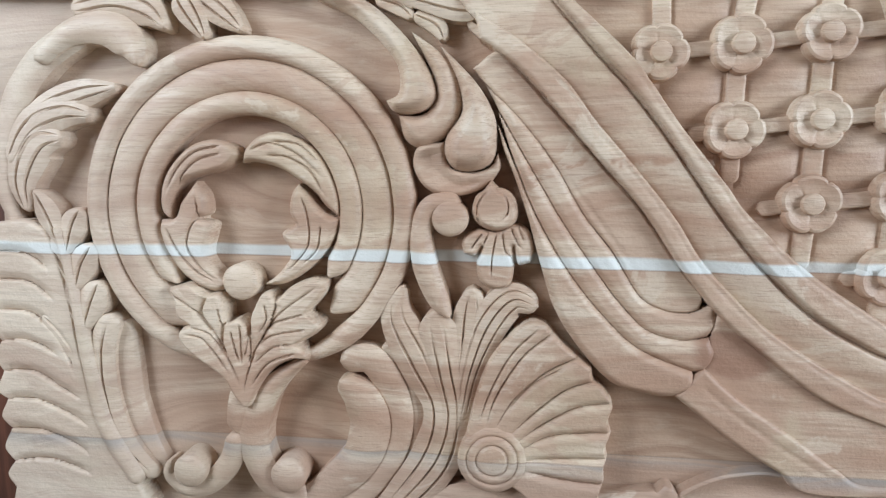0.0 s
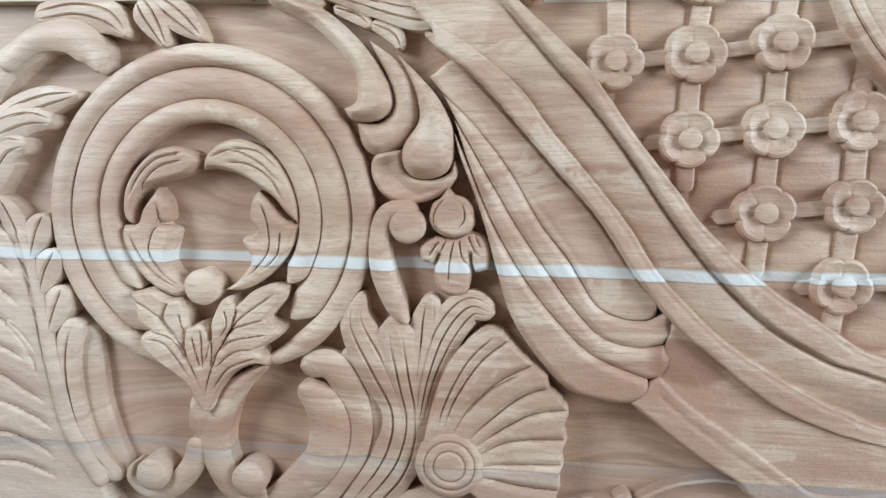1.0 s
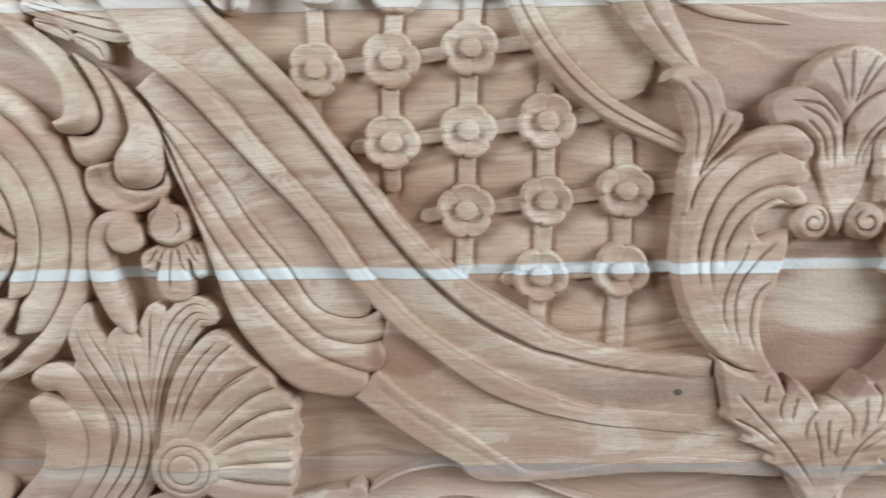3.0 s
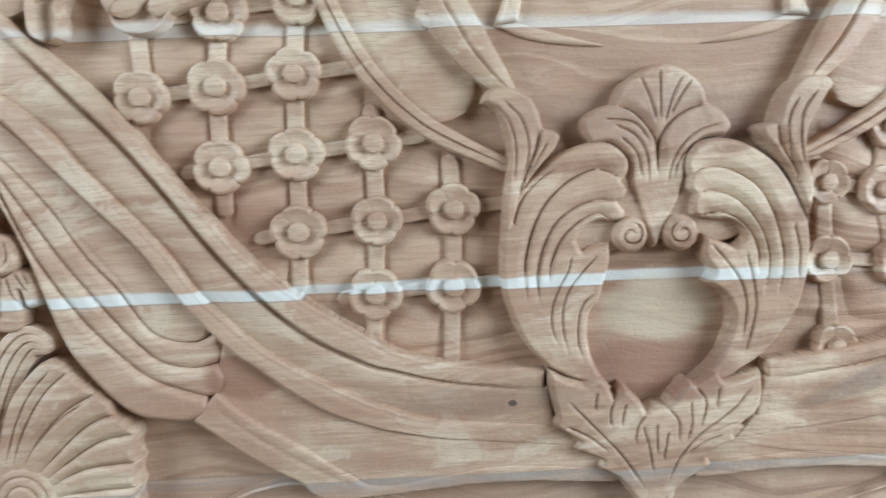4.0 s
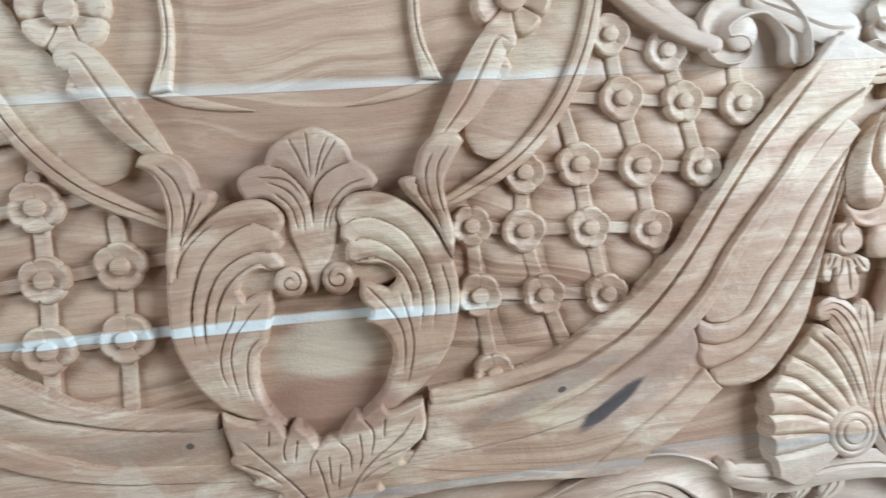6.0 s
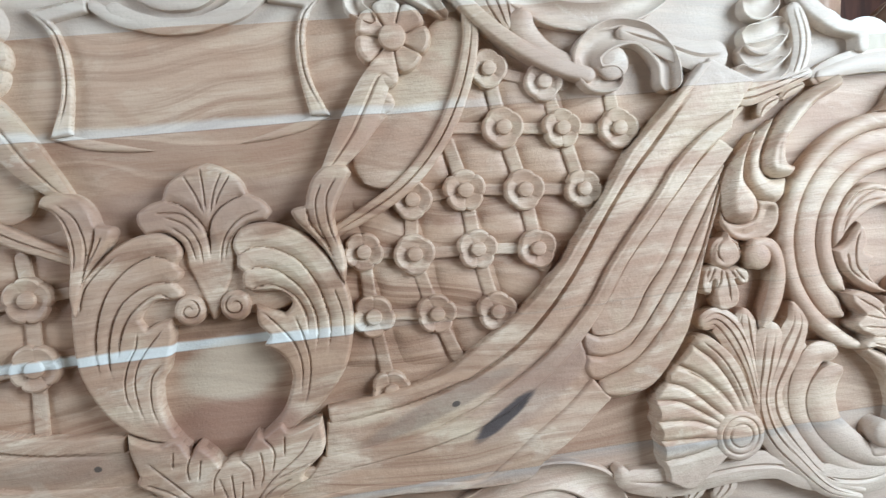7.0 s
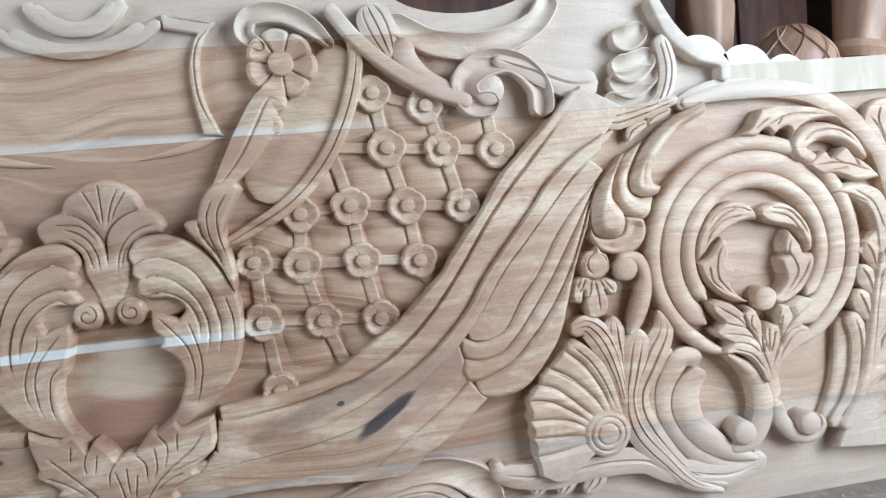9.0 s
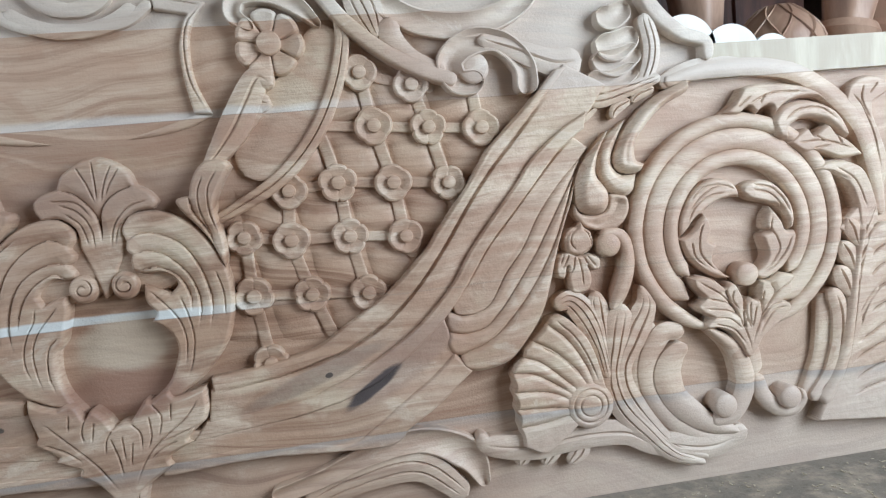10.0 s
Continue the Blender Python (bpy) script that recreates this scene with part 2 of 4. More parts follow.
def curve_points(pts, step=0.0020):
    """A smooth curve with its changing width through a few control points."""
    p = np.array(pts, float)
    if len(p) == 2:
        p = np.array([p[0], (p[0] + p[1]) / 2, p[1]])
    q = np.vstack([2 * p[0] - p[1], p, 2 * p[-1] - p[-2]])
    out = []
    for i in range(1, len(q) - 2):
        a, b, c, d = q[i - 1:i + 3]
        n = max(4, int(np.hypot(*(c - b)[:2]) / step))
        for t in np.arange(n) / n:
            out.append(0.5 * (2 * b + (c - a) * t + (2 * a - 5 * b + 4 * c - d) * t * t + (3 * b - a - 3 * c + d) * t ** 3))
    out.append(p[-1])
    return np.array(out)


def section(kind, grooves):
    """The cut across a carved stroke: places from edge to edge and the height there, 0 to 1."""
    count = 9 + 14 * grooves if grooves else 13
    s = np.sin(np.linspace(-1, 1, count) * math.pi / 2 * 0.98) / math.sin(math.pi / 2 * 0.98) if not grooves else np.linspace(-1, 1, count)
    dome = np.sqrt(np.clip(1 - s * s, 0, 1))
    if kind == "F":      # flat, edges eased, one side lower
        top = 0.80 + 0.16 * np.clip((1 - np.abs(s)) * 5, 0, 1) - 0.16 * s
    elif kind == "C":    # hollow with rounded rims
        top = 0.42 + 0.55 * np.abs(s) ** 2.2 - 0.22 * np.clip((np.abs(s) - 0.9) * 10, 0, 1)
    elif kind == "B":    # flat band with eased edges
        top = 0.80 + 0.16 * np.clip((1 - np.abs(s)) * 4.5, 0, 1) ** 0.6 + 0.04 * (1 - s * s)
    elif kind == "O":    # full round
        top = 0.60 + 0.40 * dome
    elif kind == "G":   # leaf lobe, swelling softly to its middle
        top = 0.84 + 0.16 * (1 - np.abs(s) ** 2.0)
    else:
        top = 0.80 + 0.20 * (1 - np.abs(s) ** 2.2)
    cut = np.zeros(count)
    for g in range(grooves):
        at = -1 + 2 * (g + 1) / (grooves + 1)
        cut += np.clip(1 - np.abs(s - at) / (0.30 / (grooves + 1)), 0, 1)
    return s, top, cut


def stroke(kind, height, pts, place=lambda u, v: (u, v), seed=0):
    """A carved stroke: a section led along a curve on the board, its ends rounded, a little uneven by hand."""
    grooves = int(kind[1]) if len(kind) > 1 else 0
    c = curve_points([(u / 1000, v / 1000, w / 1000) for u, v, w in pts])
    s, top, cut = section(kind[0], grooves)
    h = height / 1000 * RELIEF
    way = np.gradient(c[:, :2], axis=0)
    way /= np.maximum(np.linalg.norm(way, axis=1, keepdims=True), 1e-9)
    run = np.concatenate([[0], np.cumsum(np.linalg.norm(np.diff(c[:, :2], axis=0), axis=1))])
    verts, faces = [], []
    m = len(s) + 2
    for i in range(len(c)):
        w = c[i, 2] / 2
        e = 1.0
        for d, r in ((run[i], c[0, 2] * 0.5), (run[-1] - run[i], c[-1, 2] * 0.5)):
            if d < r:
                e = min(e, math.sqrt(max(0.0, 1 - (1 - d / r) ** 2)))
        w = max(w * e, 0.0004)
        w *= 1 + 0.05 * noise.noise(Vector((c[i, 0] * 40, c[i, 1] * 40, seed)))
        far = min(run[i], run[-1] - run[i]) / max(run[-1], 1e-6)
        deep = min(1.0, max(0.0, far - 0.04) * 7)
        rise = h * (0.88 + 0.12 * e)
        row = []
        for k in range(len(s)):
            u, v = c[i, 0] - way[i, 1] * s[k] * w, c[i, 1] + way[i, 0] * s[k] * w
            z = rise * top[k] - cut[k] * deep * 0.0030
            z += 0.0004 * noise.noise(Vector((u * 55, v * 55, seed * 3.1)))
            row.append((u, v, max(z, 0.0008)))
        row = [(row[0][0], row[0][1], -0.004)] + row + [(row[-1][0], row[-1][1], -0.004)]
        for u, v, z in row:
            x, zz = place(u, v)
            verts.append((x, BACK - z, zz))
        if i:
            a, b = (i - 1) * m, i * m
            faces += [(a + k, a + k + 1, b + k + 1, b + k) for k in range(m - 1)]
    faces += [tuple(range(m)), tuple(range(len(verts) - m, len(verts)))]
    return verts, faces


def dome(u, v, radius, height, rings=(), place=lambda a, b: (a, b), tall=0.80, turns=36):
    """A round boss: an upright rim, a domed top, and rings cut into it."""
    height *= RELIEF
    steps = 26 if rings else 12
    verts, faces = [], []
    rows = [(radius, -0.004)] + [(radius * (1 - (k / steps) ** 1.0), None) for k in range(steps)]
    for r, z in rows:
        f = r / radius
        if z is None:
            z = height * (tall + (1 - tall) * math.sqrt(max(0.0, 1 - f * f)))
            for at in rings:
                z -= 0.0022 * max(0.0, 1 - abs(f - at) / 0.07)
        for k in range(turns):
            a = 2 * math.pi * k / turns
            rr = r * (1 + 0.025 * noise.noise(Vector((math.cos(a) * 1.5, math.sin(a) * 1.5, u * 90))))
            x, zz = place(u + rr * math.cos(a), v + rr * math.sin(a))
            verts.append((x, BACK - z, zz))
    for i in range(len(rows) - 1):
        for k in range(turns):
            j = (k + 1) % turns
            faces.append((i * turns + k, i * turns + j, (i + 1) * turns + j, (i + 1) * turns + k))
    faces.append(tuple(range((len(rows) - 1) * turns, len(rows) * turns)))
    return verts, faces


RELIEF = 1.45


def west(u, v):
    return u, v


def east(u, v):
    """The east half mirrors the west one, a little narrower, shifted to fit the camera's view."""
    lean = max(0.0, min(1.0, (-u - 0.30) / 0.2))
    return -u - 0.011 * lean, v - 0.009 * lean * max(0.0, min(1.0, (v - 0.25) / 0.2))


def mirror(u, v):
    return -u, v


# ---- the room: walls and ceiling added to enclose and warm the light ----
X0, X1, Y0, Y1, TOP = ROOM
ground = tagged(new("floor", mesh_of("floor", *box(X0 - 0.2, X1 + 0.2, Y0 - 0.2, Y1 + 0.2, FLOOR_Z - 0.2, FLOOR_Z), GROUND)),
                "dusty grey concrete workshop floor with sawdust", "floor", kind="structure")
tagged(new("ceiling", mesh_of("ceiling", *box(X0 - 0.2, X1 + 0.2, Y0 - 0.2, Y1 + 0.2, TOP, TOP + 0.15), WARM_WALL)),
       "plain brown ceiling, unseen, added to enclose the light", "ceiling", kind="structure")
tagged(new("wall_north", mesh_of("wall_north", *box(X0 - 0.2, X1 + 0.2, Y1, Y1 + 0.2, FLOOR_Z, TOP), WARM_WALL)),
       "plain brown wall behind the furniture, added to warm the bounce", "wall", kind="structure")
tagged(new("wall_south", mesh_of("wall_south", *box(X0 - 0.2, X1 + 0.2, Y0 - 0.2, Y0, FLOOR_Z, TOP), WARM_WALL)),
       "plain brown wall, unseen, added to enclose the light", "wall", kind="structure")
for name, xa, xb in (("wall_west", X0 - 0.2, X0), ("wall_east", X1, X1 + 0.2)):
    g = joined([box(xa, xb, Y0, -1.75, FLOOR_Z, TOP), box(xa, xb, -0.3, Y1, FLOOR_Z, TOP),
                box(xa, xb, -1.75, -0.3, FLOOR_Z, 0.40), box(xa, xb, -1.75, -0.3, 2.05, TOP)])
    tagged(new(name, mesh_of(name, *g, WARM_WALL)), "unseen brown wall added round a wide daylight opening", "wall", kind="structure")

# ---- the headboard ----
headboard = tagged(new("headboard"), "raw hardwood headboard carved with scrolls, leaves and lattice, on concrete", "headboard")
headboard.location = (0, 0, 0)


def board():
    """The glued-up board, with a raised middle, lower shoulders and two pierced openings."""
    bm = bmesh.new()
    half = [(0.0, 1.02), (0.45, 1.0), (0.615, 0.80), (0.62, 0.735), (0.645, 0.69), (0.688, 0.672), (0.692, 0.655), (0.955, 0.655), (0.957, 0.40), (0.955, FLOOR_Z)]
    outline = [(x, z) for x, z in half] + [(-x, z) for x, z in reversed(half[1:])]
    loops = [outline]
    for sx in (-1, 1):
        loops.append([(sx * 0.395 + 0.085 * math.cos(a), 0.772 + 0.036 * math.sin(a)) for a in np.linspace(0, 2 * math.pi, 33)[:-1]])
    front, back, edges = [], [], []
    for loop in loops:
        f = [bm.verts.new((x, BACK, z)) for x, z in loop]
        b = [bm.verts.new((x, BACK + 0.034, z)) for x, z in loop]
        for i in range(len(f)):
            j = (i + 1) % len(f)
            bm.faces.new((f[i], f[j], b[j], b[i]))
        front.append(f), back.append(b)
    for side in (front, back):
        es = [bm.edges.get((l[i], l[(i + 1) % len(l)])) for l in side for i in range(len(l))]
        bmesh.ops.triangle_fill(bm, use_beauty=True, use_dissolve=False, edges=es)
    bmesh.ops.recalc_face_normals(bm, faces=bm.faces)
    me = bpy.data.meshes.new("board")
    bm.to_mesh(me)
    bm.free()
    me.materials.append(RECESS_WOOD)
    ob = new("board", me)
    ob.parent = headboard
    return ob


board()
COUNT = [0]
SHELLS = {}


def carve(name, half, *strokes):
    """One carved part and its mirrored fellow; half: L drawn west, R and C drawn for both, W, E, M a single one."""
    places = {"L": (west, east), "W": (west,), "M": (west,), "E": (west,)}.get(half, (west, mirror))
    for place in places:
        pieces = []
        for kind, height, pts in strokes:
            COUNT[0] += 1
            pieces.append((kind, stroke(kind, height, pts, place, COUNT[0])))
        parent, own = headboard, name
        if "/" in name:
            whole, own = name.split("/")
            parent = SHELLS[place]
        whole = part(own, pieces[0][1], WOOD, parent)
        for kind, geometry in pieces[1:]:
            part("lobe" if kind[0] == "G" else "band", geometry, WOOD, whole)


# cut across a line of the relief: half width and depth of the groove, how far it lowers one side and over what width, depth of a broad valley
CUTS = {"line": (1.35, 2.8, 0.0, 1.0, 0.0), "step": (1.1, 1.8, 4.2, 9.0, 0.0), "back": (1.1, 1.8, 4.2, 9.0, 0.0), "rib": (1.1, 1.6, 0.0, 6.0, 3.4),
        "gap": (2.4, 6.0, 0.0, 1.0, 0.0), "facet": (3.0, 0.9, 0.0, 1.0, 0.0), "cove": (0.5, 0.0, 5.0, 20.0, 0.0)}


def closed_curve(points):
    """A smooth closed outline, with corners at the points marked so."""
    n = len(points)
    corners = [i for i in range(n) if len(points[i]) > 2] or [0]
    runs = []
    for a, b in zip(corners, corners[1:] + [corners[0] + n]):
        run = [(*points[i % n][:2], 0.0) for i in range(a, b + 1)]
        runs.append(curve_points(run, 1.2)[:-1, :2])
    return np.vstack(runs)


def near_line(us, vs, line, reach, is_closed=False):
    """On a grid, within reach of a line: the distance to it, the place along it from 0 to 1, the side, and the nearest point."""
    shape = (len(vs), len(us))
    best, along, side = np.full(shape, 1e9), np.zeros(shape), np.zeros(shape)
    foot = np.zeros(shape + (2,))
    ends = np.roll(line, -1, axis=0) if is_closed else line[1:]
    for i, (q, r) in enumerate(zip(line, ends)):
        low, top = np.minimum(q, r) - reach, np.maximum(q, r) + reach
        i0, i1 = np.searchsorted(us, (low[0], top[0]))
        j0, j1 = np.searchsorted(vs, (low[1], top[1]))
        if i0 == i1 or j0 == j1:
            continue
        w = (slice(j0, j1), slice(i0, i1))
        u, v = np.meshgrid(us[i0:i1], vs[j0:j1])
        d = r - q
        t = np.clip(((u - q[0]) * d[0] + (v - q[1]) * d[1]) / max(d @ d, 1e-9), 0, 1)
        fu, fv = q[0] + t * d[0], q[1] + t * d[1]
        gap = np.hypot(u - fu, v - fv)
        m = gap < best[w]
        best[w] = np.where(m, gap, best[w])
        along[w] = np.where(m, (i + t) / len(ends), along[w])
        side[w] = np.where(m, np.sign(d[0] * (v - q[1]) - d[1] * (u - q[0])), side[w])
        foot[w] = np.where(m[..., None], np.stack((fu, fv), -1), foot[w])
    return best, along, side, foot


def relief_shape(outline, cuts, high, ease, edge, hollow, sink, grid, seed):
    """A flat carved form: an outline with eased edges, cut with veins, overlaps and valleys. Millimetres on the board."""
    ring = closed_curve(outline)
    lo, hi = ring.min(0) - grid, ring.max(0) + grid
    us, vs = np.arange(lo[0], hi[0] + grid, grid), np.arange(lo[1], hi[1] + grid, grid)
    u, v = np.meshgrid(us, vs)
    inside = np.zeros(u.shape, bool)
    for q, r in zip(ring, np.roll(ring, -1, axis=0)):
        if q[1] != r[1]:
            j0, j1 = np.searchsorted(vs, sorted((q[1], r[1])))
            inside[j0:j1] ^= u[j0:j1] < (r[0] - q[0]) * (v[j0:j1] - q[1]) / (r[1] - q[1]) + q[0]
    gap, _, _, foot = near_line(us, vs, ring, ease + 2 * grid, True)
    keep = inside | (gap < 0.72 * grid)
    u, v = np.where(inside, u, foot[..., 0]), np.where(inside, v, foot[..., 1])
    gap = np.where(inside, gap, 0.0)
    z = high * (1 - edge * (1 - np.clip(gap / ease, 0, 1)) ** 2)
    if hollow:
        z -= hollow[3] * np.exp(-((u - hollow[0]) ** 2 + (v - hollow[1]) ** 2) / hollow[2] ** 2)
    if sink:
        z -= sink[2] * np.clip((u - sink[0]) / (sink[1] - sink[0]), 0, 1)
    for kind, line in cuts:
        half, deep, drop, fade, valley = CUTS[kind]
        c = curve_points([(*q[:2], 0.0) for q in line], 2.0)[:, :2]
        d, along, side, _ = near_line(us, vs, c, max(half, fade) + grid)
        taper = np.clip(np.minimum(along / 0.10, (1 - along) / 0.22), 0, 1) if kind != "rib" else np.clip((1 - along) / 0.3, 0.25, 1)
        z -= taper * deep * np.clip(1 - d / half, 0, 1)
        if drop:
            low = side < 0 if kind == "step" else side > 0 if kind == "back" else side != 0
            z -= np.where(low, taper * drop * np.clip(1 - d / fade, 0, 1) ** 1.5, 0)
        if valley:
            z -= taper * valley * np.clip(1 - d / fade, 0, 1) ** 1.6
    # the gouge leaves the surface a little uneven
    for span, rise in ((11.0, 0.5), (5.0, 0.3)):
        a, b = (u - lo[0] + 3) / span, (v - lo[1] + 3) / span
        dents = np.random.RandomState(seed).rand(int(b.max()) + 2, int(a.max()) + 2) - 0.5
        i, j = np.maximum(a.astype(int), 0), np.maximum(b.astype(int), 0)
        f, g = np.clip(a - i, 0, 1), np.clip(b - j, 0, 1)
        f, g = f * f * (3 - 2 * f), g * g * (3 - 2 * g)
        z += rise * ((dents[j, i] * (1 - f) + dents[j, i + 1] * f) * (1 - g) + (dents[j + 1, i] * (1 - f) + dents[j + 1, i + 1] * f) * g)
    cell = keep[:-1, :-1] & keep[:-1, 1:] & keep[1:, :-1] & keep[1:, 1:]
    cell &= inside[:-1, :-1] | inside[:-1, 1:] | inside[1:, :-1] | inside[1:, 1:]
    n = np.arange(u.size).reshape(u.shape)
    corner = (n[:-1, :-1], n[:-1, 1:], n[1:, 1:], n[1:, :-1])
    round_cell = np.pad(cell, 1)
    beyond = (round_cell[:-2, 1:-1], round_cell[1:-1, 2:], round_cell[2:, 1:-1], round_cell[1:-1, :-2])
    faces = np.stack([k[cell] for k in corner], 1)
    rim = np.vstack([np.stack((corner[i][cell & ~beyond[i]], corner[(i + 1) % 4][cell & ~beyond[i]]), 1) for i in range(4)])
    used, rim_used = np.unique(faces), np.unique(rim)
    at, foot_at = np.zeros(u.size, int), np.zeros(u.size, int)
    at[used], foot_at[rim_used] = np.arange(len(used)), len(used) + np.arange(len(rim_used))
    flat = np.stack((u.ravel(), v.ravel(), z.ravel()), 1)
    feet = flat[rim_used].copy()
    feet[:, 2] = -4.0
    walls = np.stack((at[rim[:, 1]], at[rim[:, 0]], foot_at[rim[:, 0]], foot_at[rim[:, 1]]), 1)
    return np.vstack((flat[used], feet)).tolist(), np.vstack((at[faces], walls)).tolist()


def relief(name, half, outline, cuts=(), high=18, ease=4.0, edge=0.35, hollow=None, sink=None, grid=1.1):
    """One carved form on the board, and its fellow on the other half where it has one."""
    COUNT[0] += 1
    verts, faces = relief_shape(outline, cuts, high, ease, edge, hollow, sink, grid, COUNT[0])
    for place in {"L": (west, east), "R": (west, mirror)}.get(half, (west,)):
        parent, own = headboard, name
        if "/" in name:
            parent, own = SHELLS[place], name.split("/")[1]
        placed = []
        for u, v, z in verts:
            x, zz = place(u / 1000, v / 1000)
            placed.append((x, BACK - z / 1000, zz))
        part(own, (placed, faces), WOOD, parent)


# rings of the two great round scrolls
def ring(centre, inner, outer, height, start, end, name, place, taper=8):
    r, w = (inner + outer) / 2, outer - inner
    pts = [((centre[0] + r * math.cos(radians(a))) * 1000, (centre[1] + r * math.sin(radians(a))) * 1000, w * 1000 * min(1.0, 0.2 + (a - start) / taper, 0.2 + (end - a) / taper))
           for a in np.linspace(start, end, 33)]
    COUNT[0] += 1
    part(name, stroke("O", height, pts, place, COUNT[0]), WOOD, headboard)


for place in (west, east):
    SHELLS[place] = part("shell", dome(-0.527, 0.251, 0.028, 0.020, (0.45, 0.72), place), WOOD, headboard, "carved fan shell round a spiral boss")
    c = (-0.7315, 0.447)
    ring(c, 0.1205, 0.1390, 13, -74, 258, "outer_ring", place, 22)
    ring(c, 0.0945, 0.1210, 12, -50, 243, "middle_ring", place)
    ring(c, 0.0765, 0.0955, 13, -38, 226, "inner_ring", place)
    for u, v, r, h in ((-0.736, 0.389, 0.0150, 0.017), (-0.783, 0.225, 0.0145, 0.020), (-0.697, 0.226, 0.0150, 0.020), (-0.565, 0.445, 0.0145, 0.017)):
        part("volute_ball", dome(u, v, r, h, (), place), WOOD, headboard)
    part("bud_heart", dome(-0.528, 0.454, 0.0155, 0.0135, (0.55,), place, 0.85), WOOD, headboard)

carve("palm_stem", "L",
    ("R", 13, ((-734, 311, 14), (-739, 286, 24), (-741, 256, 26))),
)
carve("volute_scroll", "L",
    ("R", 14, ((-742, 258, 20), (-751, 231, 20), (-770, 211, 19), (-791, 206, 15), (-805, 217, 12), (-802, 231, 7))),
)
carve("volute_scroll", "L",
    ("R", 15, ((-682, 326, 6), (-711, 302, 18), (-726, 272, 25), (-727, 242, 26), (-710, 214, 24), (-681, 205, 17))),
)
carve("c_band", "L",
    ("R", 14, ((-655, 309, 14), (-637, 294, 30), (-629, 272, 34), (-636, 244, 33), (-658, 220, 30), (-685, 201, 21), (-716, 190, 8))),
    ("R", 11, ((-655, 324, 20), (-629, 326, 25), (-611, 301, 25), (-605, 274, 23), (-612, 243, 22), (-636, 211, 22), (-661, 193, 20), (-696, 178, 8))),
    ("R", 8, ((-619, 339, 16), (-602, 316, 19), (-594, 284, 19), (-597, 250, 20), (-621, 214, 22), (-656, 183, 20), (-696, 168, 8))),
)
carve("acanthus_leaf", "L",
    ("G2", 12, ((-602, 390, 5), (-607, 364, 28), (-589, 328, 36), (-572, 290, 27), (-576, 251, 34), (-607, 204, 28), (-636, 178, 20), (-676, 163, 8))),
    ("G2", 13, ((-577, 371, 9), (-574, 354, 31), (-567, 319, 26), (-560, 281, 23), (-569, 242, 29), (-598, 205, 25), (-631, 172, 17), (-671, 156, 7))),
    ("G2", 12, ((-546, 390, 10), (-547, 367, 29), (-550, 329, 26), (-554, 291, 22), (-565, 252, 23))),
    ("G3", 13, ((-494, 376, 14), (-515, 381, 27), (-534, 358, 31), (-547, 320, 20), (-554, 279, 14))),
)
carve("c_scroll", "L",
    ("R", 15, ((-557, 458, 14), (-580, 454, 17), (-588, 434, 16), (-585, 407, 19), (-574, 380, 17), (-564, 365, 5))),
)
carve("frond", "L",
    ("R", 17, ((-894, 431, 7), (-883, 383, 9), (-873, 319, 13), (-859, 259, 16), (-830, 209, 18))),
    ("G1", 15, ((-917, 416, 9), (-898, 408, 23), (-882, 380, 6))),
    ("G1", 15, ((-912, 387, 10), (-895, 375, 26), (-877, 348, 6))),
    ("G1", 15, ((-912, 355, 11), (-894, 338, 28), (-872, 305, 8))),
    ("G1", 15, ((-913, 461, 5), (-903, 442, 21), (-890, 412, 10))),
    ("G1", 15, ((-872, 446, 9), (-881, 431, 23), (-887, 407, 6))),
    ("G1", 15, ((-864, 416, 12), (-875, 398, 26), (-881, 376, 6))),
    ("G1", 15, ((-859, 385, 14), (-868, 366, 26), (-877, 339, 6))),
)
carve("frond_band", "L",
    ("G1", 14, ((-851, 357, 20), (-861, 325, 23), (-859, 285, 24), (-846, 245, 23), (-816, 214, 14))),
    ("F", 9, ((-844, 350, 20), (-849, 315, 33), (-844, 275, 32), (-830, 240, 27), (-811, 217, 14))),
)
carve("base_leaf", "R",
    ("G1", 12, ((-383, 233, 9), (-394, 217, 24), (-444, 208, 32), (-513, 212, 32), (-563, 207, 30), (-601, 189, 31), (-668, 175, 31), (-718, 189, 23))),
    ("G2", 10, ((-429, 214, 22), (-433, 200, 26), (-427, 186, 11))),
    ("G2", 10, ((-463, 211, 24), (-467, 198, 27), (-457, 182, 11))),
    ("G2", 10, ((-499, 207, 24), (-502, 194, 27), (-488, 179, 11))),
)
carve("base_leaf", "R",
    ("C", 11, ((-387, 168, 12), (-368, 209, 37), (-319, 233, 31), (-259, 226, 26), (-200, 206, 22), (-142, 192, 19))),
    ("G2", 8, ((-364, 159, 24), (-309, 202, 35), (-230, 194, 29), (-177, 176, 22))),
)
carve("oval_bead", "R",
    ("B1", 10, ((-273, 718, 15), (-272, 683, 16), (-258, 636, 17), (-230, 586, 17), (-188, 544, 17), (-130, 513, 13), (-102, 503, 9))),
)
carve("oval_field", "R",
    ("F", 5, ((-254, 708, 36), (-243, 661, 54), (-201, 604, 72), (-153, 553, 48))),
)
carve("upper_scroll", "R",
    ("C", 17, ((-424, 635, 27), (-395, 635, 29), (-388, 659, 30), (-413, 677, 30), (-446, 675, 26), (-471, 649, 26), (-473, 615, 26))),
)
carve("upper_scroll", "R",
    ("G1", 12, ((-422, 681, 13), (-464, 666, 22), (-507, 649, 31), (-540, 649, 36))),
)
carve("oval_strap", "R",
    ("B", 14, ((-248, 747, 14), (-277, 708, 16), (-313, 676, 16), (-353, 652, 17), (-394, 636, 16))),
)
